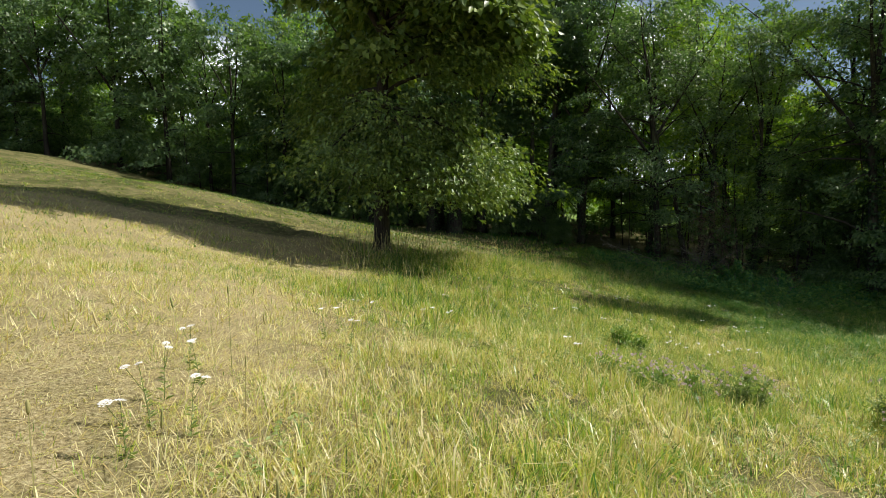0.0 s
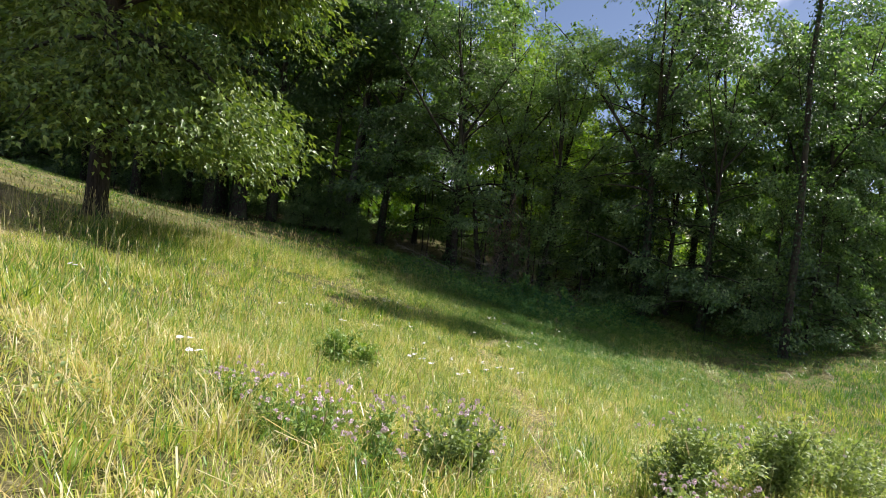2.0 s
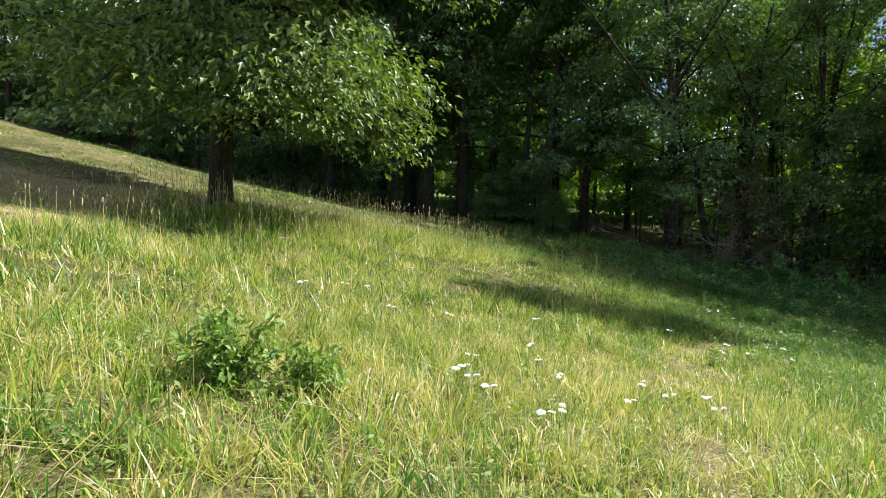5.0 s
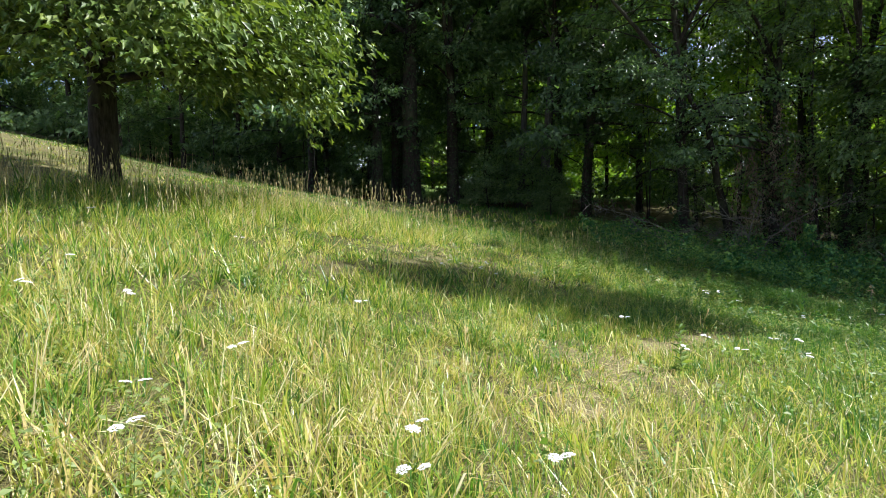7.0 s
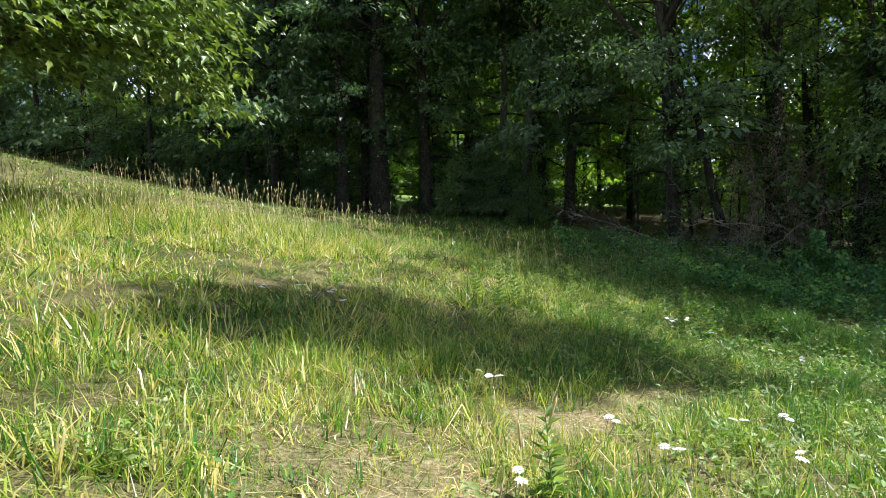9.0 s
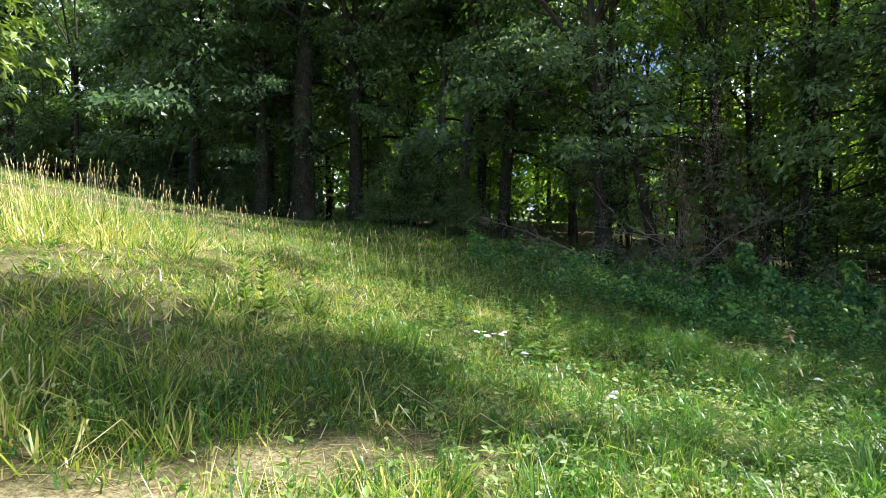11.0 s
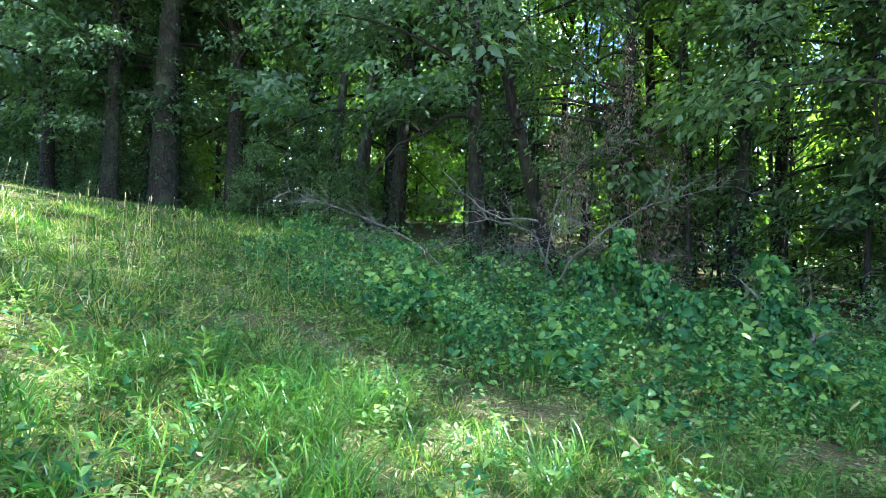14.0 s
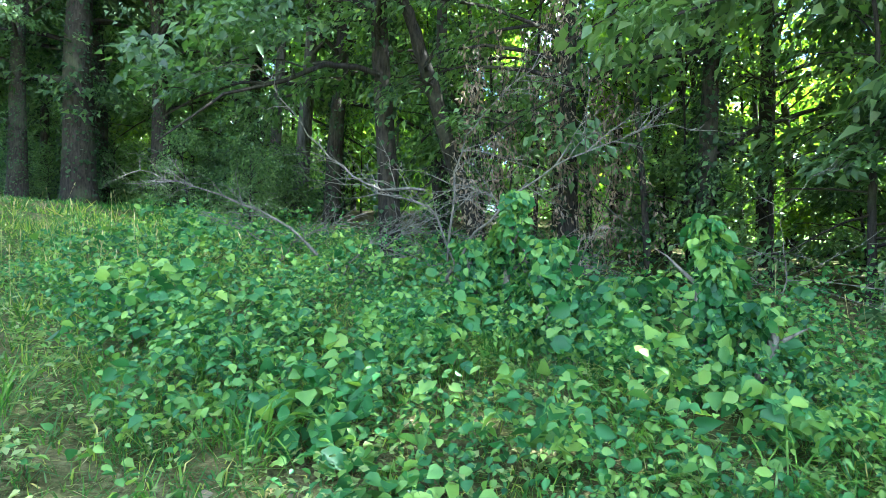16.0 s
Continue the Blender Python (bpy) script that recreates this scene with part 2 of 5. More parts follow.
def leaves(pos, along, up, length, width, kind="simple", fold=0.12):
    """Leaf blades: pos is the stalk end, along its axis, up its face."""
    along = unit(along)
    side = unit(np.cross(along, up))
    nrm = np.cross(side, along)
    L, W = np.broadcast_to(length, len(pos))[:, None], np.broadcast_to(width, len(pos))[:, None]
    if kind == "simple":      # a folded rhomb
        prof = [(0, 0, 0), (0.45, 0.5, fold), (1.0, 0, -0.10), (0.45, -0.5, fold)]
        faces = [(0, 1, 2), (0, 2, 3)]
    elif kind == "blade":     # one narrow facet
        prof = [(0, -0.35, 0), (0.15, 0.5, fold), (1.0, 0.0, -0.1)]
        faces = [(0, 1, 2)]
    elif kind == "oak":       # two lobes and a long tip
        prof = [(0, 0, 0), (0.55, 0.5, fold), (0.62, 0.2, 0.02), (1.0, 0, -0.14), (0.62, -0.2, 0.02), (0.5, -0.5, fold)]
        faces = [(0, 1, 2), (0, 2, 3), (0, 3, 4), (0, 4, 5)]
    elif kind == "oval":      # broad, pointed, folded on its rib
        prof = [(0, 0, 0), (0.22, 0.40, fold), (0.55, 0.46, fold), (1.0, 0, -0.16), (0.55, -0.46, fold), (0.22, -0.40, fold)]
        faces = [(0, 1, 2), (0, 2, 3), (0, 3, 4), (0, 4, 5)]
    else:                     # lobed
        prof = [(0, 0, 0), (0.28, 0.42, fold), (0.42, 0.16, 0.02), (0.66, 0.50, fold), (1.0, 0, -0.12),
                (0.66, -0.50, fold), (0.42, -0.16, 0.02), (0.28, -0.42, fold)]
        faces = [(0, 1, 2), (2, 3, 4), (0, 2, 4), (0, 4, 6), (4, 5, 6), (6, 7, 0)]
    P = np.stack([pos + along * (L * a) + side * (W * b) + nrm * (L * c) for a, b, c in prof], 1)
    k = len(prof)
    F = (np.arange(len(pos))[:, None, None] * k + np.asarray(faces)[None]).reshape(-1, 3)
    return P.reshape(-1, 3), [F]


GX, GY, GC = (-14, -4, 6, 16, 26), (0, 11, 22, 33, 46), (
    0.5, -0.149, -1.756, 0.746, -0.122, 0.734, 0.056, 0.386, -0.507, -1.73, -0.051, -0.834, -0.41,
    -0.72, 0.035, 0.167, -0.486, -1.156, -0.212, 0.362, -0.069, -0.702, -0.419, -0.626, -0.646)


def height(x, y):
    """The lie of the land: a hillside that falls to a hollow and rises again beyond the wood."""
    x, y = np.asarray(x, float), np.asarray(y, float)
    z = 0.131 + -2.327 * np.tanh(x / 25) + 2.329 * np.tanh(y / 30) + -0.311 * np.tanh((x - 5) / 8)
    for i, a in enumerate(GX):
        for j, b in enumerate(GY):
            z = z + GC[i * 5 + j] * np.exp(-((x - a) ** 2 + (y - b) ** 2) / 128)
    z = z + 2.0 * smooth(-15, -29, x) * smooth(25, 40, y) + 1.5 * smooth(-3, -14, x) * smooth(5, 15, y) * smooth(38, 24, y) - 0.1 * np.exp(-((x + 1.5) ** 2 + (y - 18.6) ** 2) / 18)
    return z + 0.35 * np.exp(-((x - 7.2) ** 2 + (y - 5.5) ** 2) / 4) - 0.10 * np.exp(-((x - 5.0) ** 2 + (y - 6.9) ** 2) / 4.5) - 0.32 * np.exp(-((x + 1) ** 2 + (y - 14) ** 2) / 36)


def value_noise(x, y, scale, seed=0):
    """Smooth noise from 0 to 1 on the plan."""
    r = np.random.default_rng(seed).random((64, 64))
    u, v = np.asarray(x) / scale, np.asarray(y) / scale
    i, j = np.floor(u).astype(int), np.floor(v).astype(int)
    f, g = u - i, v - j
    f, g = f * f * (3 - 2 * f), g * g * (3 - 2 * g)
    i, j = i % 64, j % 64
    i2, j2 = (i + 1) % 64, (j + 1) % 64
    return (r[i, j] * (1 - f) + r[i2, j] * f) * (1 - g) + (r[i, j2] * (1 - f) + r[i2, j2] * f) * g


def smooth(a, b, v):
    t = np.clip((v - a) / (b - a), 0, 1)
    return t * t * (3 - 2 * t)


# ---- plan ----
# edge of the wood, from the hollow round to the far side of the hay field
EDGE = np.array([(60, 28), (40, 26.5), (30, 24.6), (25.5, 23.8), (19.3, 26.5), (13.5, 31), (8.5, 35.5), (2, 38), (-5, 41), (-15, 44.5), (-30, 48), (-48, 50)], float)


def edge_points(step, off, jitter, rng):
    """Places along the edge, off metres into the wood."""
    seg = np.diff(EDGE, axis=0)
    ln = np.linalg.norm(seg, axis=1)
    cum = np.concatenate([[0], np.cumsum(ln)])
    out = []
    s = rng.random() * step
    while s < cum[-1]:
        k = min(np.searchsorted(cum, s, "right") - 1, len(seg) - 1)
        d = seg[k] / ln[k]
        nrm = np.array([d[1], -d[0]])       # into the wood
        out.append(EDGE[k] + d * (s - cum[k]) + nrm * off + rng.normal(0, jitter, 2))
        s += step * rng.uniform(0.7, 1.3)
    return out


def into_wood(x, y):
    """Signed metres into the wood, from its edge (negative: in the meadow)."""
    x, y = np.asarray(x, float), np.asarray(y, float)
    best, sign = np.full(x.shape, 1e9), np.zeros(x.shape)
    for a, b in zip(EDGE[:-1], EDGE[1:]):
        d = b - a
        t = np.clip(((x - a[0]) * d[0] + (y - a[1]) * d[1]) / (d @ d), 0, 1)
        px, py = x - a[0] - t * d[0], y - a[1] - t * d[1]
        dist = np.hypot(px, py)
        s = px * d[1] - py * d[0]
        near = dist < best
        best, sign = np.where(near, dist, best), np.where(near, s, sign)
    return best * np.sign(sign)


TRAIL_A, TRAIL_D = np.array([1.6, 0.2]), np.array([0.597, 0.802])
TRAIL = np.array([(2.5, 3.4), (4.3, 5.8), (5.3, 7.6), (6.3, 9.4), (6.9, 11.6), (7.6, 14.1), (9.2, 16.2), (11.0, 18.6), (12.6, 20.8), (13.4, 21.7), (15.5, 21.8), (19, 21.0)])
BRANCH = np.array([(13.2, 21.9), (12.3, 22.4), (11.5, 23.2), (10.2, 24.4), (8.6, 26.0)])


def off_line(x, y, line):
    """Metres from a line on the plan, and how far along it, 0 to 1."""
    x, y = np.asarray(x, float), np.asarray(y, float)
    best, where = np.full(x.shape, 1e9), np.zeros(x.shape)
    for k, (a, b) in enumerate(zip(line[:-1], line[1:])):
        d = b - a
        t = np.clip(((x - a[0]) * d[0] + (y - a[1]) * d[1]) / (d @ d), 0, 1)
        dist = np.hypot(x - a[0] - t * d[0], y - a[1] - t * d[1])
        near = dist < best
        best, where = np.where(near, dist, best), np.where(near, (k + t) / (len(line) - 1), where)
    return best, where


def worn(x, y):
    """How bare the footpath has worn the ground, 0 to 1."""
    d, f = off_line(x, y, TRAIL)
    d2, f2 = off_line(x, y, BRANCH)
    wide = 0.26 + 0.22 * smooth(0.26, 0.40, f) * smooth(0.60, 0.48, f) + 0.16 * smooth(0.75, 0.85, f)
    n = value_noise(x, y, 0.7, 31)
    return np.clip((np.exp(-(d / wide) ** 2) + 0.5 * np.exp(-(d2 / 0.22) ** 2)) * (0.05 + 0.95 * n) * (1 - 0.8 * smooth(15.5, 17.5, np.asarray(y, float)) * smooth(22.0, 21.2, np.asarray(y, float))), 0, 1)


def crest(x, y):
    """1 along the uncut crest of tall grass in front of the oak."""
    x, y = np.asarray(x, float), np.asarray(y, float)
    return np.exp(-((y - 19.2 - 0.48 * x) / 1.7) ** 2) * smooth(-8, -5, x) * smooth(7, 4.5, x)


def lawn(x, y):
    """1 on the short mown strip behind the tall grass, under the oak and along the wood."""
    x, y = np.asarray(x, float), np.asarray(y, float)
    return smooth(-0.4, 1.0, y - np.where(x > -5, 22.0 + 0.45 * x, 19.75) + 0.8 * (value_noise(x, y, 1.6, 6) - 0.5)) * smooth(5.5, 3.5, x)


def hay(x, y):
    """1 in the dry mown hay, 0 in the rough meadow."""
    return (1 - 0.7 * lawn(x, y)) * smooth(0.6, -1.6, np.asarray(x) + 0.12 * (np.asarray(y) - 6) + 1.5 * (value_noise(x, y, 2.2, 5) - 0.5) + 0.4)


def ground_grid():
    fx, fy = np.arange(-34, 46, 0.45), np.arange(-12, 64, 0.45)
    out = np.array([4, 10, 22, 45, 90, 180, 400, 900, 1900.0])
    xs = np.concatenate([fx[0] - out[::-1], fx, fx[-1] + out])
    ys = np.concatenate([fy[0] - out[::-1], fy, fy[-1] + out])
    X, Y = np.meshgrid(xs, ys)
    Z = height(X, Y)
    near = (np.abs(X) < 50) & (np.abs(Y) < 70)
    Z = Z + near * (0.08 * (value_noise(X, Y, 1.7, 1) - 0.5) + 0.10 * (value_noise(X, Y, 5.0, 2) - 0.5))
    V = np.stack([X, Y, Z], -1).reshape(-1, 3)
    ny, nx = X.shape
    i = (np.arange(ny - 1)[:, None] * nx + np.arange(nx - 1)[None]).ravel()
    wood = into_wood(X, Y)
    w = worn(X, Y)
    damp = smooth(17.5, 20.5, Y)
    litter = 0.6 * smooth(0.5, 3.0, wood) * smooth(11, 7, wood) * (1 - 0.85 * smooth(13, 16, X)) + 0.55 * w * damp
    dry = np.clip(0.75 * hay(X, Y) * (1 - lawn(X, Y)) + 0.75 * w + 0.05, 0, 1) * smooth(2, -3, wood)
    zone = np.stack([dry, np.clip(litter, 0, 1), smooth(8, 11, wood), 1 + 0 * dry], -1).reshape(-1, 4)
    me = make_mesh("ground", V, [np.stack([i, i + 1, i + nx + 1, i + nx], -1)], M_GROUND, True, zone=zone)
    return tagged(new("ground", me), "sloping meadow ground of thatch and pale soil", "ground", kind="structure"), xs, ys, Z


GROUND, GXS, GYS, GZ = ground_grid()


def ground_z(x, y):
    """Height of the ground sheet as it is drawn."""
    x, y = np.asarray(x, float), np.asarray(y, float)
    i = np.clip(np.searchsorted(GXS, x, "right") - 1, 0, len(GXS) - 2)
    j = np.clip(np.searchsorted(GYS, y, "right") - 1, 0, len(GYS) - 2)
    f, g = (x - GXS[i]) / (GXS[i + 1] - GXS[i]), (y - GYS[j]) / (GYS[j + 1] - GYS[j])
    return (GZ[j, i] * (1 - f) + GZ[j, i + 1] * f) * (1 - g) + (GZ[j + 1, i] * (1 - f) + GZ[j + 1, i + 1] * f) * g


# ---- trees ----
def limb_run(rng, start, az, rise, length, r0, bend=-0.25, n=6, wob=0.12):
    """A bough: points and radii from its root outwards, rising then bending by its weight."""
    t = np.linspace(0, 1, n)
    d = np.array([math.cos(az), math.sin(az), 0])
    wobble = np.cumsum(rng.normal(0, wob * length / n, (n, 3)), axis=0) * t[:, None]
    p = start + d * (length * t * math.cos(rise))[:, None] + np.array([0, 0, 1.0]) * (length * (t * math.sin(rise) + bend * t * t))[:, None] + wobble
    return p, r0 * (1 - 0.86 * t)


def at_height(P, h):
    return np.array([np.interp(h, P[:, 2], P[:, a]) for a in range(3)])


def spray_leaves(rng, cen, outw, spray, per, leaf, kind, droop=0.35, wide=0.55):
    """Flat drooping sprays of leaves about the places cen, facing outw."""
    ns = len(cen)
    outw = unit(outw + rng.normal(0, 0.45, outw.shape) * [1, 1, 0.2])
    ax1 = unit(outw - np.array([[0, 0, 1.0]]) * rng.uniform(0.0, 0.9, (ns, 1)))
    sd = unit(np.cross(ax1, [[0, 0, 1.0]]))
    up = np.cross(sd, ax1)
    si = np.repeat(np.arange(ns), per)
    n = len(si)
    a, b = rng.uniform(-1, 1, (n, 1)), rng.normal(0, 0.5, (n, 1))
    sz = (spray * rng.uniform(0.55, 1.45, ns))[si][:, None]
    pos = cen[si] + ax1[si] * a * sz + sd[si] * b * sz + up[si] * rng.normal(0, 0.17, (n, 1)) * sz
    al = ax1[si] * 0.8 + sd[si] * np.sign(b) * rng.uniform(0, 1.1, (n, 1)) + rng.normal(0, 0.45, (n, 3)) - np.array([[0, 0, droop]])
    fu = up[si] + rng.normal(0, 0.5, (n, 3))
    ln = leaf * rng.uniform(0.6, 1.35, n)
    return leaves(pos, al, fu, ln, ln * wide, kind)


def tree_meshes(seed, H, low, R, count, leaf, r0, lean=(0, 0), limbs=20, kind="simple", leaf_mat=None, bark=None, droop=0.3, spray=0.6, ivy=0,
                fork=0.45, skirt=0.0, twigs=2, low_side=None, sunny=None, ivy_top=0.5, shaggy=1.0):
    """Trunk and crown of one broadleaf tree: a forking stem, boughs, twigs and sprays of leaves."""
    rng = np.random.default_rng(seed)
    t = np.linspace(0, 1, 9)
    sway = np.cumsum(rng.normal(0, 0.010 * H, (9, 2)), axis=0) * t[:, None]
    P = np.stack([lean[0] * H * t + sway[:, 0], lean[1] * H * t + sway[:, 1], H * t], -1)
    P[0, 2] = -0.35
    rad = r0 * (1 - 0.9 * t ** 1.15)
    rad[0] *= 1.4
    P, rad = np.insert(P, 1, P[0] * 0.7 + P[1] * 0.3, axis=0), np.insert(rad, 1, r0 * 1.06)
    P[1, 2] = 0.45
    spines = [(P, rad, low)]
    for k in range(3 if fork else 0):
        h = H * (fork + 0.09 * k)
        s0, rr = at_height(P, h), np.interp(h, P[:, 2], rad)
        p, r = limb_run(rng, s0, k * 2.2 + rng.uniform(0, 1), radians(rng.uniform(52, 66)), (H - h) * rng.uniform(0.85, 1.05), rr * 0.75, -0.08, 7, 0.1)
        spines.append((p, r, h + 0.6))
    stems, runs, tips = [(a, b) for a, b, _ in spines], [], []
    for k in range(limbs):
        sp, sr, lo = spines[0 if rng.random() < 0.5 or len(spines) == 1 else rng.integers(1, len(spines))]
        top = sp[-1, 2]
        h = lo + (0.97 * top - lo) * ((k + rng.random()) / limbs)
        u = h / H
        prof = 0.62 + 0.5 * math.sin(math.pi * min(1, u * 1.05)) if skirt == 0 else 1.0 - 0.38 * u
        ln = R * prof * rng.uniform(0.65, 1.15) * (0.62 if sp is not P else 1.0)
        az = rng.uniform(0, 2 * math.pi)
        if sunny and h < sunny[0] and rng.random() < 0.5:
            az = radians(rng.uniform(sunny[1], sunny[2]))
            ln *= 1.1
        if low_side and h < low_side[0]:
            az = radians(rng.uniform(*low_side[1 + k % 2]))
            ln *= 0.85 + 0.13 * (k % 2)
        rise = radians(np.interp(u, [0, 1], [4, 60]) + rng.normal(0, 12))
        bend = -droop * (1.15 - 0.6 * u)
        if low_side and h < low_side[0]:      # the lowest boughs sweep down, clear of the grass
            bend = (rng.uniform(low + 0.1, low + 1.6) - h) / ln - math.sin(rise)
        p, r = limb_run(rng, at_height(sp, h), az, rise, ln, max(0.018, 0.42 * np.interp(h, sp[:, 2], sr)), bend=bend)
        runs.append((p, r))
        tips.append((p[2:], ln))
        for q in range(twigs):
            f = rng.uniform(0.3, 0.95)
            s = np.array([np.interp(f, np.linspace(0, 1, len(p)), p[:, a]) for a in range(3)])
            p2, r2 = limb_run(rng, s, az + rng.choice([-1, 1]) * rng.uniform(0.4, 1.2), rise * 0.5 + rng.normal(0, 0.25), ln * rng.uniform(0.25, 0.5), 0.018, bend=-droop * (0.4 if low_side else 1.0), n=4)
            runs.append((p2, np.maximum(r2, 0.005)))
            tips.append((p2, ln * 0.45))
    va, fa = tubes(stems, 9)
    vb, fb = tubes(runs, 4 if twigs > 2 else 3)
    w = np.array([x[1] for x in tips])
    per = 34
    ns = max(12, count // per)
    pick = rng.choice(len(tips), ns, p=w / w.sum())
    f = np.clip(rng.choice([0.3, 0.55, 0.78, 1.0], ns) + rng.normal(0, 0.05, ns), 0, 1)
    cen = np.stack([np.array([np.interp(f[i], np.linspace(0, 1, len(tips[k][0])), tips[k][0][:, a]) for a in range(3)]) for i, k in enumerate(pick)])
    cen = cen + rng.normal(0, 0.26, cen.shape) * spray / 0.6
    cen[:, 2] = np.maximum(cen[:, 2], max(0.4, 0.95 * low) + rng.uniform(0, 0.3, ns))
    axis = np.stack([np.interp(cen[:, 2], P[:, 2], P[:, 0]), np.interp(cen[:, 2], P[:, 2], P[:, 1])], -1)
    outw = np.concatenate([cen[:, :2] - axis, np.zeros((ns, 1))], 1)
    wide = 0.7 if kind == "blade" else 0.55
    if kind == "oak":      # out of reach the lobes no longer show
        high = cen[:, 2] > 6.5
        cv, cf = spray_leaves(rng, cen[~high], unit(outw[~high]), spray, per, leaf, kind)
        hv, hf = spray_leaves(rng, cen[high], unit(outw[high]), spray * 1.1, per, leaf * 1.6, "simple", wide=0.62)
        cf = [np.concatenate([cf[0], hf[0] + len(cv)])]
        cv = np.concatenate([cv, hv])
    else:
        cv, cf = spray_leaves(rng, cen, unit(outw), spray, per, leaf, kind, wide=wide)
    crown = make_mesh("crown", cv, cf, leaf_mat or M_WOOD)
    trunk = make_mesh("trunk", va, fa, bark or M_BARK, True)
    boughs = make_mesh("branchwork", vb, fb, bark or M_BARK, True)
    climber = None
    if ivy:
        z = rng.random(ivy) ** 1.1 * ivy_top * H
        th = rng.random(ivy) * 2 * np.pi
        rr = np.interp(z, P[:, 2], rad) + shaggy * np.abs(rng.normal(0.03, 0.11, ivy)) * (0.6 + value_noise(z * 3, th, 1.0, seed)) * (1.1 - z / H)
        o = np.stack([np.cos(th), np.sin(th), 0 * th], -1)
        pos = np.stack([np.interp(z, P[:, 2], P[:, 0]), np.interp(z, P[:, 2], P[:, 1]), z], -1) + o * rr[:, None]
        l2 = rng.uniform(0.07, 0.14, ivy)
        iv, if_ = leaves(pos, o * 0.5 + rng.normal(0, 0.5, o.shape) - [0, 0, 0.8], o + [0, 0, 0.4] + rng.normal(0, 0.3, o.shape), l2, l2 * 0.85)
        climber = make_mesh("ivy", iv, if_, M_IVY)
    return trunk, boughs, crown, climber


def tree(name, meshes, x, y, label, category, group="", turn=0.0, size=1.0, sink=0.0):
    base = new(name)
    trunk, boughs, crown, climber = meshes
    part("trunk", trunk, base)
    tagged(part("branchwork", boughs, base), kind="stuff")
    part("crown", crown, base)
    if climber:
        part("ivy", climber, base, "dark glossy ivy climbing the trunk")
    base.matrix_basis = pose(x, y, float(ground_z(x, y)) - sink, 0, 0, turn) @ Matrix.Scale(size, 4)
    return tagged(base, label, category, group)


# the oak that stands forward of the wood
tree("oak_tree", tree_meshes(11, 17.0, 1.6, 5.1, 98000, 0.18, 0.27, (0.015, -0.01), 112, "oak", M_OAK, M_BARK, 0.44, 0.7, fork=0.34, skirt=1, twigs=3, low_side=(5.0, (-125, -60), (-38, 24)), sunny=(10.0, -58, 26)),
     -1.2, 20.0, "broad green oak standing forward in the tall meadow grass", "tree")

# builds of the trees along the wood
FRONT = [tree_meshes(21, 15.5, 2.8, 5.0, 19000, 0.235, 0.20, (0.02, 0.0), 46, "blade", M_WOOD, M_BARK, 0.44, 0.6, 1000, 0.36, 1),
         tree_meshes(22, 13.5, 0.7, 4.8, 19000, 0.23, 0.17, (-0.03, 0.02), 44, "blade", M_WOOD, M_BARK, 0.48, 0.55, 900, 0.42, 1),
         tree_meshes(23, 17.5, 3.3, 5.2, 20000, 0.24, 0.24, (0.01, -0.03), 46, "blade", M_WOOD, M_BARK, 0.42, 0.65, 1100, 0.38, 1),
         tree_meshes(24, 12.0, 0.5, 4.4, 18000, 0.22, 0.14, (0.04, 0.02), 42, "blade", M_WOOD, M_BARK, 0.48, 0.5, 0, 0.32, 1)]
DISTANT = [tree_meshes(33, 17.5, 0.8, 5.6, 9500, 0.31, 0.22, (0.02, 0.0), 40, "blade", M_LITWOOD, M_BARK, 0.42, 0.8, 0, 0.36, 1, 1),
           tree_meshes(34, 15.0, 0.6, 5.2, 9000, 0.30, 0.18, (-0.02, 0.02), 38, "blade", M_LITWOOD, M_BARK, 0.44, 0.75, 0, 0.36, 1, 1)]
AIRY = [tree_meshes(35, 15.0, 1.4, 5.0, 11500, 0.175, 0.14, (0.02, 0.02), 40, "simple", M_WOOD, M_BARK, 0.44, 0.5, 900, 0.36, 1),
        tree_meshes(36, 13.0, 1.1, 4.6, 11000, 0.17, 0.12, (-0.03, 0.0), 40, "simple", M_WOOD, M_BARK, 0.46, 0.45, 700, 0.4, 1)]
YOUNG = tree_meshes(39, 6.8, 0.4, 2.8, 5000, 0.14, 0.07, (0.03, 0.0), 30, "simple", M_WOOD, M_BARK, 0.42, 0.4, 0, 0, 1, 1)
LOW = [tree_meshes(44, 4.4, 0.2, 1.7, 2300, 0.085, 0.035, (0.05, 0.0), 18, "simple", M_LITWOOD, M_BARK, 0.35, 0.4, 0, 0, 0, 1),
       tree_meshes(45, 3.0, 0.1, 1.6, 2300, 0.08, 0.03, (-0.04, 0.03), 18, "simple", M_LITWOOD, M_BARK, 0.4, 0.35, 0, 0, 1, 1)]
DARKLOW = [tree_meshes(46, 2.1, 0.1, 1.3, 3600, 0.10, 0.03, (0.04, 0.02), 24, "simple", M_LITWOOD, M_BARK, 0.35, 0.36, 0, 0, 1, 1),
           tree_meshes(47, 2.9, 0.1, 1.2, 3600, 0.10, 0.03, (-0.05, 0.02), 24, "simple", M_WOOD, M_BARK, 0.35, 0.34, 0, 0, 1, 1)]
NEAR = [tree_meshes(27, 15.0, 2.0, 4.8, 13500, 0.14, 0.17, (0.03, 0.0), 44, "simple", M_LITWOOD, M_BARK, 0.42, 0.5, 1500, 0.36, 1),
        tree_meshes(28, 13.5, 2.7, 4.6, 13500, 0.135, 0.18, (0.05, 0.02), 44, "simple", M_LITWOOD, M_BARK, 0.38, 0.45, 600, 0.4)]
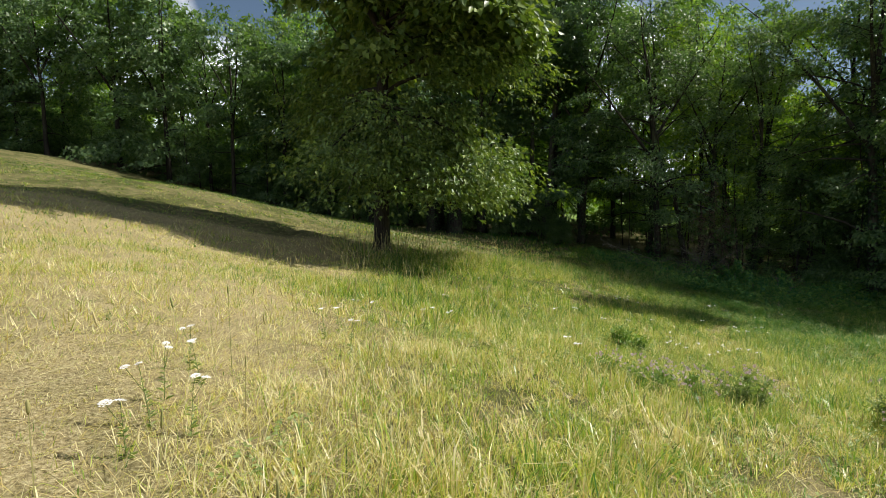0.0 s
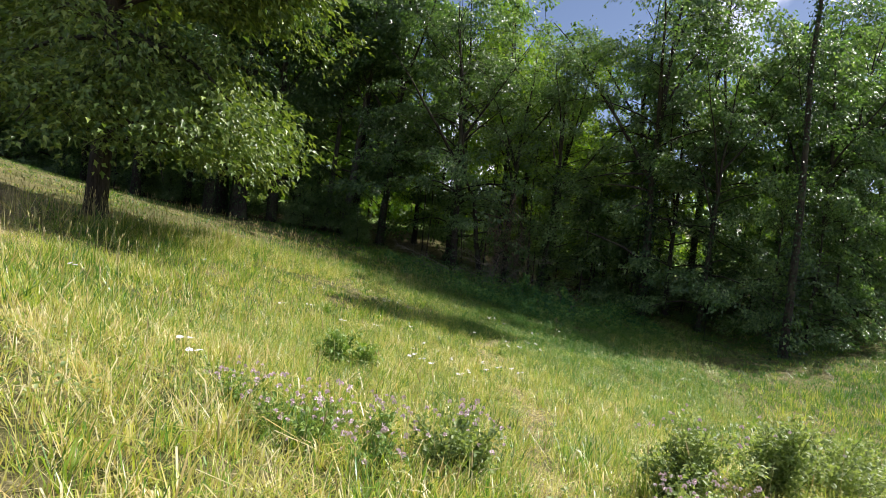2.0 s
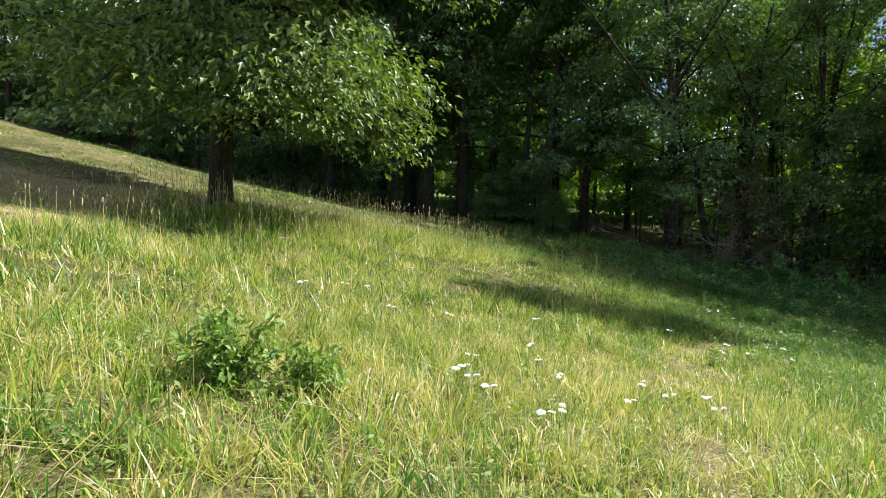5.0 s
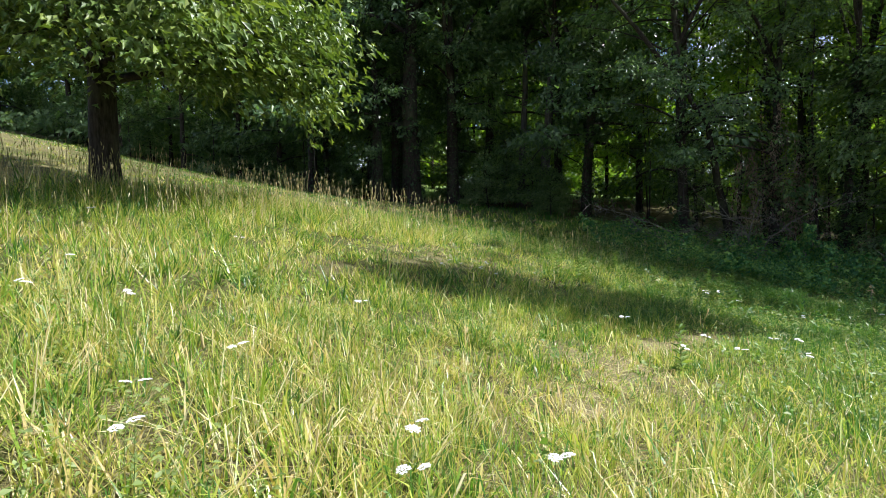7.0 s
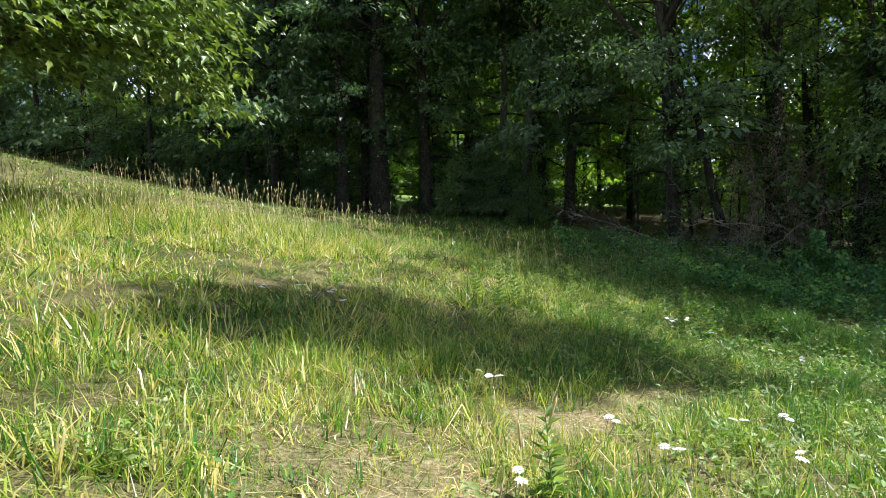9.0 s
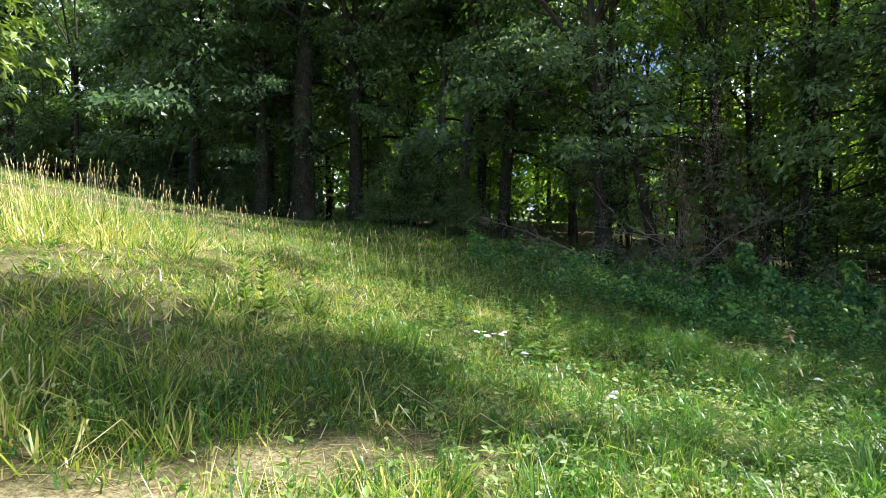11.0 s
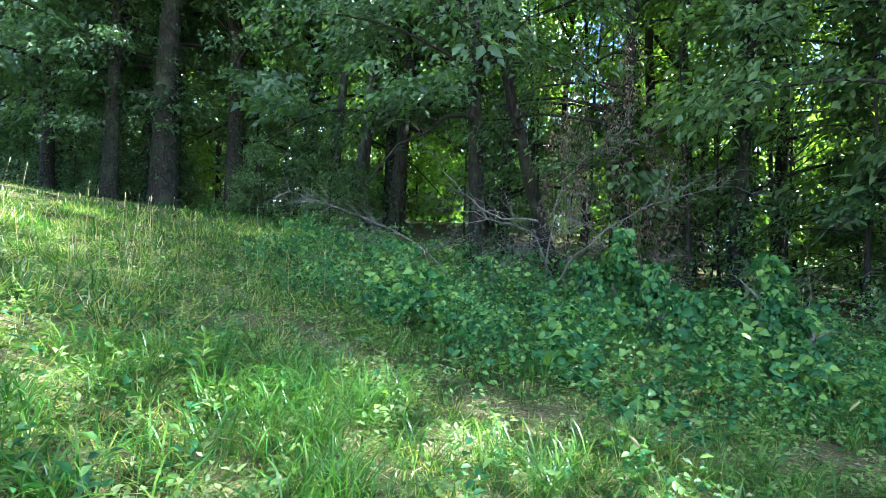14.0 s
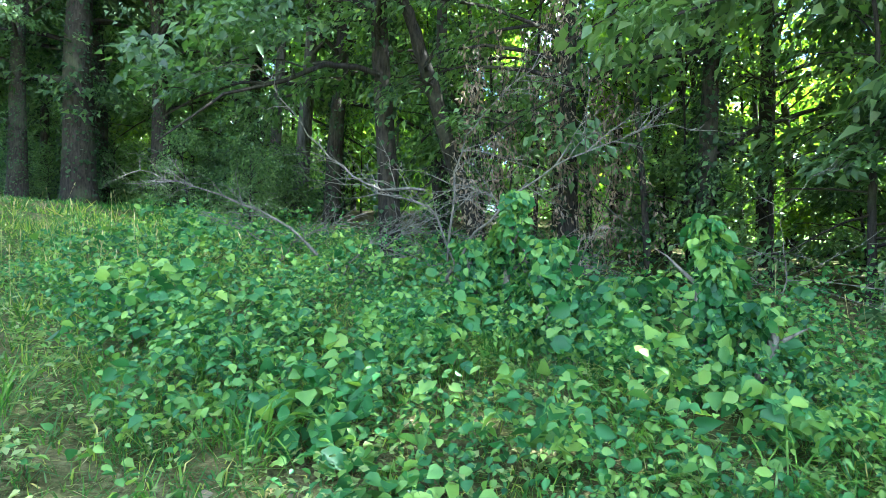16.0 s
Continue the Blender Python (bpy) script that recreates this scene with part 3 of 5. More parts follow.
MIDDLE = [tree_meshes(25, 16.0, 3.2, 4.8, 6600, 0.30, 0.17, (0.02, 0.01), 32, "blade", M_WOOD, M_BARK, 0.38, 0.8, 400, 0.4, 1, 1),
          tree_meshes(26, 14.0, 2.8, 4.4, 6300, 0.29, 0.13, (-0.03, -0.02), 30, "blade", M_WOOD, M_BARK, 0.40, 0.75, 0, 0.36, 1, 1)]
BACK = [tree_meshes(31, 16.0, 1.2, 4.6, 5600, 0.30, 0.17, (0.01, 0.02), 28, "blade", M_BACKLIT, M_BARK, 0.38, 0.9, 0, 0.4, 1, 1),
        tree_meshes(32, 13.0, 0.8, 4.2, 5400, 0.29, 0.12, (-0.02, 0.01), 26, "blade", M_BACKLIT, M_BARK, 0.40, 0.85, 0, 0.36, 1, 1)]
SAPLING = [tree_meshes(41, 6.5, 0.5, 1.9, 2600, 0.17, 0.045, (0.05, 0.0), 18, "blade", M_WOOD, M_BARK, 0.35, 0.45, 0, 0, 0, 1),
           tree_meshes(42, 4.6, 0.2, 1.7, 2500, 0.16, 0.035, (-0.04, 0.03), 16, "blade", M_WOOD, M_BARK, 0.4, 0.45, 0, 0, 0, 1),
           tree_meshes(43, 3.0, 0.1, 1.6, 2200, 0.14, 0.03, (0.06, 0.03), 18, "blade", M_WOOD, M_BARK, 0.4, 0.45, 0, 0, 1, 1)]
THICKET = [tree_meshes(61, 4.6, 0.2, 2.4, 4200, 0.19, 0.04, (0.05, 0.0), 30, "blade", M_WOOD, M_BARK, 0.36, 0.5, 0, 0, 1, 1),
           tree_meshes(62, 3.4, 0.1, 2.2, 3800, 0.18, 0.03, (-0.05, 0.03), 28, "blade", M_WOOD, M_BARK, 0.4, 0.5, 0, 0, 1, 1)]
BRIGHT = [tree_meshes(63, 4.4, 0.2, 2.3, 3600, 0.18, 0.04, (0.05, 0.0), 28, "blade", M_BACKLIT, M_BARK, 0.36, 0.5, 0, 0, 1, 1)]
GREY = [tree_meshes(51, 15.0, 4.0, 4.2, 11000, 0.22, 0.25, (0.10, 0.0), 24, "blade", M_WOOD, M_GREYBARK, 0.42, 0.65, 0, 0.5),
        tree_meshes(52, 15.0, 3.6, 4.2, 11000, 0.22, 0.19, (0.06, 0.02), 24, "blade", M_WOOD, M_GREYBARK, 0.42, 0.65, 0, 0.55)]
THICK = tree_meshes(53, 17.0, 2.2, 5.2, 15000, 0.23, 0.45, (0.0, 0.0), 40, "blade", M_WOOD, M_BARK, 0.42, 0.65, 1400, 0.5, 1)
TALL = tree_meshes(56, 23.0, 18.2, 2.1, 3600, 0.26, 0.16, (0.0, 0.0), 30, "blade", M_WOOD, M_BARK, 0.20, 0.7, 3400, 0.78, 0, 1, ivy_top=0.92, shaggy=3.5)
BACKHIGH = [tree_meshes(37, 16.0, 3.0, 4.4, 6800, 0.16, 0.17, (0.01, 0.02), 32, "simple", M_BACKLIT, M_BARK, 0.34, 0.7, 0, 0.45, 0, 1),
            tree_meshes(38, 14.0, 2.4, 4.0, 6800, 0.16, 0.12, (-0.02, 0.01), 30, "simple", M_BACKLIT, M_BARK, 0.36, 0.65, 0, 0.45, 0, 1)]
HIGH = tree_meshes(58, 20.0, 10.5, 4.2, 9000, 0.22, 0.2, (0.0, 0.0), 34, "blade", M_WOOD, M_BARK, 0.25, 0.7, 500, 0.6, 0, 1)
POLE = [tree_meshes(54, 10.0, 4.0, 1.8, 1200, 0.14, 0.055, (0.03, 0.02), 12, "blade", M_BACKLIT, M_BARK, 0.3, 0.45, 150, 0, 0, 1),
        tree_meshes(55, 8.5, 3.0, 1.6, 1200, 0.13, 0.04, (-0.05, 0.02), 12, "blade", M_BACKLIT, M_BARK, 0.3, 0.45, 0, 0, 0, 1)]

rng = np.random.default_rng(7)
taken = [np.array((-1.2, 20.0))]
WOODS = "trees along the wood"


def stand(builds, x, y, label, turn=0.0, size=1.0, name="woodland_tree"):
    taken.append(np.array((x, y)))
    return tree(name, builds, x, y, label, "tree", WOODS, turn, size)


# trunks that stand out, by place, with a few trees added for shade
stand(THICK, 2.6, 35.9, "thick dark trunk standing forward of the wood, ivy at its foot", 20)
stand(THICK, 1.1, 35.4, "dark trunk at the meadow edge, ivy at its foot", 90, 0.6)
stand(THICK, 1.7, 37.8, "thick dark trunk at the meadow edge, ivy at its foot", 140, 0.88)
stand(THICK, 4.5, 37.0, "thick dark trunk at the meadow edge, ivy at its foot", 250, 0.7)
stand(GREY[0], 8.7, 37.2, "pale grey leaning trunk beside another grey one", 5)
stand(GREY[1], 7.7, 37.7, "pale grey trunk beside a leaning grey one", 0)
stand(NEAR[0], 17.8, 29.0, "slim upright tree clad in dark ivy", 300, 0.85)
stand(NEAR[1], 15.9, 29.6, "dark trunk hung with dry vines behind the brush pile", 40, 0.9)
stand(FRONT[2], -2.6, 37.4, "tall dark woodland tree at the meadow edge", 10)
stand(NEAR[1], 13.0, 29.6, "tree with low leafy boughs over the brush pile", 150)
stand(FRONT[2], 6.0, 39.8, "tall dark woodland tree at the meadow edge", 60, 1.05)
stand(FRONT[3], 23.0, 25.4, "tall dark woodland tree at the meadow edge", 70, 1.0)
stand(FRONT[0], 9.6, 38.6, "tall dark woodland tree at the meadow edge", 210, 1.05)
# added: its high, hidden crown keeps the sun off the grass below
stand(HIGH, 26.2, 27.4, "tall ivy-clad tree with a high crown, added to shade the meadow", 30)
for x, y, k in ((24.4, 20.6, 0.95), (26.4, 20.4, 1.0), (28.6, 20.9, 0.95), (30.8, 21.2, 1.05), (33.2, 21.8, 1.0)):
    stand(YOUNG, x, y, "young dark tree crowding the meadow edge", 50 * x, k)
# this one and the first below are placed to shade the footpath
stand(AIRY[1], 22.3, 22.5, "slender woodland tree with open crown at the meadow edge", 70, 0.95)
for x, y, b, k in ((25.2, 25.0, 0, 1.1), (27.2, 22.0, 1, 1.1), (29.6, 22.6, 0, 1.0), (32.2, 23.4, 1, 1.15), (22.8, 29.2, 0, 1.15), (35.0, 24.0, 0, 1.0)):
    stand(AIRY[b], x, y, "slender woodland tree with open crown at the meadow edge", 90 * x, k)
stand(NEAR[0], 20.8, 24.6, "tall dark woodland tree at the meadow edge", 80, 1.22)
for x, y, k in ((19.3, 27.6, 0.8), (20.4, 28.4, 1.0), (22.0, 27.4, 0.9), (23.4, 28.2, 1.05)):
    stand(YOUNG, x, y, "young dark tree among the trunks", 70 * x, k)


def row(step, off, jitter, builds, label, group, clear=2.0, sizes=(0.85, 1.1), name="woodland_tree", reach=(-60, 60), category="tree"):
    for p in edge_points(step, off, jitter, rng):
        if not reach[0] < p[0] < reach[1] or (28.5 < p[1] < 46 and abs(p[0] - 12.7 + 0.1 * (p[1] - 27)) < 1.2):
            continue
        if 37.5 < p[1] < 53 and abs(p[0] - 2.7) < 0.7 + 0.16 * abs(p[1] - 40.6):      # a gap to the field beyond
            continue
        if category == "tree" and p[0] > 22.5 and p[1] > 30.5:      # a sunny clearing behind the wood
            continue
        if min(np.linalg.norm(p - q) for q in taken) < clear:
            continue
        taken.append(p)
        tree(name, builds[rng.integers(len(builds))], p[0], p[1], label, category, group, rng.uniform(0, 360), rng.uniform(*sizes))


stand(TALL, 23.2, 18.9, "very tall ivy-clad tree at the meadow edge")
row(3.2, 1.0, 0.5, DISTANT, "tall dark woodland tree at the meadow edge", WOODS, 2.2, reach=(-26, -4))
row(3.4, 1.0, 0.5, DISTANT, "tall dark woodland tree at the meadow edge", WOODS, 2.2, (0.65, 0.82), reach=(-60, -26))
row(3.4, 1.0, 0.5, DISTANT, "tall dark woodland tree at the meadow edge", WOODS, 2.2, reach=(30, 60))
row(3.0, 1.0, 0.5, FRONT[::2], "tall dark woodland tree at the meadow edge", WOODS, 2.2, reach=(-4, 10.5))
row(3.4, 1.0, 0.5, AIRY, "slender woodland tree with open crown at the meadow edge", WOODS, 2.2, (1.05, 1.3), reach=(10.5, 22.5))
row(2.7, 1.0, 0.5, FRONT, "tall dark woodland tree at the meadow edge", WOODS, 2.0, (0.85, 1.0), reach=(22.5, 31))
row(3.7, 4.6, 0.9, MIDDLE, "tall woodland tree behind the front row", WOODS, reach=(-45, 6))
row(4.4, 4.6, 0.9, BACKHIGH, "tall light green tree behind the front row", WOODS, reach=(6, 30))
row(4.2, 8.8, 1.2, BACK, "sunlit tree at the back of the wood", "trees at the back of the wood", reach=(-40, 10))
row(5.0, 8.8, 1.2, BACKHIGH, "sunlit tree at the back of the wood", "trees at the back of the wood", reach=(10, 32))
row(3.6, 14.0, 1.0, MIDDLE, "tall woodland tree on the far side of the wood", "trees at the back of the wood", 2.2, (1.1, 1.35), reach=(-14, 4))
row(3.6, 14.0, 1.0, BACK, "sunlit tree at the back of the wood", "trees at the back of the wood", 2.2, (1.0, 1.3), reach=(4, 36))
row(2.9, 0.4, 0.7, SAPLING, "slender sapling at the foot of the wood", "saplings", 0.8, (0.7, 1.25), "sapling", (-40, -3))
row(4.6, 0.8, 0.7, SAPLING[1:], "slender sapling at the foot of the wood", "saplings", 0.8, (0.5, 0.9), "sapling", (-3, 10.5))
row(2.2, 0.9, 0.7, LOW, "small-leaved shrub at the foot of the wood", "small-leaved shrubs", 0.8, (0.5, 1.1), "small_leaved_shrub", (10.5, 18), "shrub")
row(1.5, 1.2, 0.6, LOW, "tall small-leaved shrub at the foot of the wood", "small-leaved shrubs", 0.8, (1.0, 1.6), "small_leaved_shrub", (18, 29), "shrub")
row(1.9, 3.0, 0.6, THICKET, "dense dark shrub under the trees", "undergrowth shrubs", 0.9, (0.8, 1.25), "undergrowth_shrub", (-36, -3), "shrub")
row(3.3, 2.2, 0.8, [YOUNG], "young dark tree among the trunks", WOODS, 1.0, (0.55, 0.95), reach=(-3, 11))
row(1.7, -0.7, 0.5, DARKLOW, "small-leaved shrub at the foot of the wood", "small-leaved shrubs", 0.6, (0.4, 0.8), "small_leaved_shrub", (-5, 10), "shrub")
row(1.9, 0.8, 0.6, DARKLOW, "small-leaved shrub at the foot of the wood", "small-leaved shrubs", 0.6, (0.6, 1.2), "small_leaved_shrub", (-3, 10.5), "shrub")
row(2.3, 3.2, 0.7, DARKLOW, "small-leaved shrub under the trees", "small-leaved shrubs", 0.7, (0.7, 1.3), "small_leaved_shrub", (-3, 10.5), "shrub")
row(2.3, 6.6, 0.8, THICKET, "dense dark shrub deep in the wood", "undergrowth shrubs", 0.9, (0.9, 1.4), "undergrowth_shrub", (-30, -4), "shrub")
row(3.6, 7.0, 0.8, BACKHIGH, "tall light green tree deep in the wood", WOODS, 1.6, (1.0, 1.25), reach=(20, 32))
row(1.7, -1.2, 0.5, LOW, "small-leaved shrub at the foot of the wood", "small-leaved shrubs", 0.7, (0.5, 0.85), "small_leaved_shrub", (20.5, 32), "shrub")
row(2.6, 6.0, 0.8, LOW, "small-leaved shrub under the trees", "small-leaved shrubs", 0.9, (0.8, 1.4), "small_leaved_shrub", (9.5, 29), "shrub")
row(1.8, 2.6, 0.7, DARKLOW, "small-leaved shrub under the trees", "small-leaved shrubs", 0.6, (0.5, 1.0), "small_leaved_shrub", (15.5, 29), "shrub")
row(2.6, 9.6, 0.8, THICKET, "dense dark shrub deep in the wood", "undergrowth shrubs", 0.9, (0.5, 0.9), "undergrowth_shrub", (9.5, 28), "shrub")
row(2.6, 11.8, 1.0, BRIGHT, "sunlit shrub on the far side of the wood", "sunlit shrubs", 0.9, (0.9, 1.5), "sunlit_shrub", (-20, 34), "shrub")

# slim poles drawn up towards the light
for k in range(64):
    x, y = rng.uniform(9, 25), rng.uniform(26.0, 36)
    if into_wood(x, y) > 0.5 and min(np.linalg.norm(np.array((x, y)) - q) for q in taken) > 0.7:
        taken.append(np.array((x, y)))
        tree("slim_pole_tree", POLE[k % 2], x, y, "slim bare-stemmed young tree in the wood", "tree", "slim young trees", rng.uniform(0, 360), rng.uniform(0.8, 1.25))

# deeper in the wood, where it widens
for x, y in ((20.5, 37.5), (16.5, 41), (18.8, 34.4), (21, 42), (13.5, 44), (1.2, 56.5), (4.4, 57.5), (-1.8, 57), (7.6, 55.5)):
    tree("woodland_tree", BACK[rng.integers(2)], x + rng.normal(0, 0.5), y + rng.normal(0, 0.5), "sunlit tree at the back of the wood", "tree",
         "trees at the back of the wood", rng.uniform(0, 360), rng.uniform(0.85, 1.1))

FAR = np.array([(72, -5), (68, 28), (54, 56), (32, 72), (6, 82), (-24, 90), (-62, 92)], float)


def far_woods():
    """The next belt of woodland, across the field behind: a long uneven bank of foliage."""
    rng = np.random.default_rng(61)
    cen = []
    for a, b in zip(FAR[:-1], FAR[1:]):
        for k in range(int(np.linalg.norm(b - a) / 1.9)):
            p = a + (b - a) * rng.random() + rng.normal(0, 4.0, 2)
            h, r, z = rng.uniform(9, 17), rng.uniform(3.2, 5.2), float(ground_z(*p))
            n = 54
            q = unit(rng.normal(0, 1, (n, 3))) * rng.uniform(0.45, 1.0, (n, 1)) * [r, r, h * 0.62] + [p[0], p[1], z + h * 0.42]
            q[:, 2] = np.maximum(q[:, 2], z + 0.5)
            cen.append(q)
    cen = np.concatenate(cen)
    v, f = spray_leaves(rng, cen, unit(rng.normal(0, 1, cen.shape) * [1, 1, 0.2]), 1.5, 12, 0.85, "blade", wide=0.8)
    return tagged(new("far_woods", make_mesh("far_woods", v, f, M_BACKLIT)), "far bank of sunlit woodland across the field", "woodland", kind="stuff")


far_woods()


# ---- grass ----
def blades(rng, x, y, h, w, lean, dry, az=None):
    """Bent tapering blades rooted at x, y."""
    n = len(x)
    az = rng.uniform(0, 2 * np.pi, n) if az is None else az
    d = np.stack([np.cos(az), np.sin(az), 0 * az], -1)
    tw = az + rng.normal(0, 0.5, n)
    s = np.stack([-np.sin(tw), np.cos(tw), 0 * az], -1)
    root = np.stack([x, y, ground_z(x, y) - 0.02], -1)
    up = np.array([[0, 0, 1.0]])
    H, W, T = h[:, None], w[:, None], (lean * h)[:, None]
    mid = root + up * H * 0.62 + d * T * 0.30
    end = root + up * (H * (1 - 0.45 * np.minimum(lean, 1.6) ** 1.5)[:, None]) + d * T
    end[:, 2] = np.maximum(end[:, 2], root[:, 2] + 0.03)
    V = np.stack([root - s * W * 0.5, root + s * W * 0.5, mid + s * W * 0.42, mid - s * W * 0.42, end], 1).reshape(-1, 3)
    b = np.arange(n)[:, None] * 5
    return V, [b + np.array([[0, 1, 2, 3]]), b + np.array([[3, 2, 4]])], np.repeat(dry, 5)


def slivers(rng, x, y, h, w, lean, dry, az):
    """Thin straight blades, one facet each."""
    n = len(x)
    d = np.stack([np.cos(az), np.sin(az), 0 * az], -1)
    tw = az + rng.normal(0, 0.6, n)
    s = np.stack([-np.sin(tw), np.cos(tw), 0 * az], -1) * w[:, None] * 0.5
    root = np.stack([x, y, ground_z(x, y) - 0.02], -1)
    end = root + d * (lean * h)[:, None] + np.array([[0, 0, 1.0]]) * np.maximum(0.03, h * (1 - 0.3 * np.minimum(lean, 2) ** 1.3))[:, None]
    V = np.stack([root - s, root + s, end], 1).reshape(-1, 3)
    return V, [np.zeros((0, 4), int), np.arange(3 * n).reshape(-1, 3)], np.repeat(dry, 3)


def scatter(rng, n, s0, s1, o0, o1):
    """Places in a strip along the walked line."""
    s, o = rng.uniform(s0, s1, n), rng.uniform(o0, o1, n)
    return TRAIL_A[0] + s * TRAIL_D[0] - o * TRAIL_D[1], TRAIL_A[1] + s * TRAIL_D[1] + o * TRAIL_D[0]


def joined(name, sets, mat, label, category):
    V, Q, T, A, at = [], [], [], [], 0
    for v, (q, t), a in sets:
        V.append(v), Q.append(q + at), T.append(t + at), A.append(a)
        at += len(v)
    me = make_mesh(name, np.concatenate(V), [np.concatenate(Q), np.concatenate(T)], mat, dry=np.concatenate(A))
    return tagged(new(name, me), label, category, kind="stuff")


def dryness(x, y):
    """How far the grass has turned to straw, by place: hay, rough meadow, lush hollow, shade."""
    wood = into_wood(x, y)
    short = lawn(x, y)
    green = value_noise(x, y, 0.9, 21) * 0.45 + value_noise(x, y, 3.5, 22) * 0.55
    d = 0.47 - 0.56 * (green - 0.5) + 0.20 * hay(x, y) + 0.16 * worn(x, y) + 0.15 * smooth(10, 5, y) - 0.06 * smooth(6, 12, y) - 0.16 * short
    d -= 0.2 * smooth(7.0, 10.5, x) * smooth(20, 15, y - 0.2 * x) + 0.22 * smooth(-7.5, -2, wood) + 0.30 * smooth(15.5, 19.5, y + 0.3 * (x - 8)) * smooth(-16, -9, wood)
    return d, wood


def tufts(rng, n, per, s0, s1, o0, o1, wide, tall=1.0, spread=0.05, fine=False, deep=0.6):
    """Grass in tufts whose blades fan outwards."""
    x, y = scatter(rng, n, s0, s1, o0, o1)
    w = worn(x, y)
    clump = value_noise(x, y, 0.5, 11) * 0.55 + value_noise(x, y, 2.3, 12) * 0.45
    gap = smooth(0.45, 0.2, value_noise(x, y, 0.26, 13)) * (1 - 0.6 * hay(x, y))
    keep = (rng.random(n) > 0.65 * w + 0.25 * smooth(0.42, 0.2, clump) + 0.6 * gap * (1 - lawn(x, y))) & (into_wood(x, y) < deep)
    x, y, w, clump = x[keep], y[keep], w[keep], clump[keep]
    d, wood = dryness(x, y)
    m = len(x)
    d = d + rng.normal(0, 0.18, m) + 0.55 * (value_noise(x, y, 0.19, 14) - 0.5)
    th = tall * (0.08 + 0.34 * clump) * (1 - 0.5 * hay(x, y)) * (1 - 0.8 * w) * (1 - 0.3 * smooth(15, 18.5, y)) * (1 - 0.5 * lawn(x, y)) * (1 + 0.9 * crest(x, y)) * rng.uniform(0.5, 1.5, m)
    i = np.repeat(np.arange(m), per)
    k = len(i)
    az, rr = rng.uniform(0, 2 * np.pi, k), np.abs(rng.normal(0, spread, k))
    bx, by = x[i] + np.cos(az) * rr, y[i] + np.sin(az) * rr
    h = th[i] * rng.uniform(0.45, 1.2, k)
    lean = rng.uniform(0.2, 1.9, k) * (1 + 0.5 * hay(bx, by) + 0.5 * smooth(15, 18.5, by))
    dry = np.clip(d[i] + rng.normal(0, 0.24, k) + (rng.random(k) < 0.10) * 0.35, 0, 1)
    return (slivers if fine else blades)(rng, bx, by, h, wide * rng.uniform(0.55, 1.5, k) * (1 - 0.5 * hay(bx, by)), lean * (0.6 if fine else 1), dry, az + rng.normal(0, 0.7, k))


def lying_straw(rng, n, s0, s1, o0, o1, wide):
    """Flattened dead stems, thick in the hay and on the footpath."""
    x, y = scatter(rng, n, s0, s1, o0, o1)
    keep = rng.random(n) < 0.25 + 0.55 * hay(x, y) + 0.5 * worn(x, y)
    keep &= into_wood(x, y) < -1
    x, y = x[keep], y[keep]
    m = len(x)
    return slivers(rng, x, y, rng.uniform(0.04, 0.12, m), wide * rng.uniform(0.6, 1.4, m), rng.uniform(1.4, 4.0, m), np.clip(rng.normal(0.88, 0.12, m), 0, 1), rng.uniform(0, 6.28, m))


rng = np.random.default_rng(17)
joined("meadow_grass", [tufts(rng, 17500, 8, -2.5, 28.5, -2.4, 5.6, 0.0085, 0.78, 0.05),
                        tufts(rng, 38000, 9, -2.5, 28.5, -2.4, 5.6, 0.008, 0.84, 0.06, True),
                        tufts(rng, 17000, 11, -3, 32, 5.6, 13.0, 0.018, 0.95, 0.07, True),
                        tufts(rng, 11000, 10, -6, 36, 13.0, 40.0, 0.04, 1.15, 0.2, True),
                        tufts(rng, 9500, 11, 2, 31, -13.0, -2.6, 0.015, 1.05, 0.08, True),
                        tufts(rng, 5000, 9, 26, 37, -12.0, 1.0, 0.016, 1.0, 0.09, True, 5.0)],
       M_GRASS, "tall uncut meadow grass, green mixed with straw", "grass")
joined("dry_straw", [lying_straw(rng, 190000, -3, 28, -2.5, 6.0, 0.007), lying_straw(rng, 70000, -3, 30, 6.0, 20.0, 0.016)],
       M_GRASS, "flattened straw-coloured dead stems on the ground", "straw")


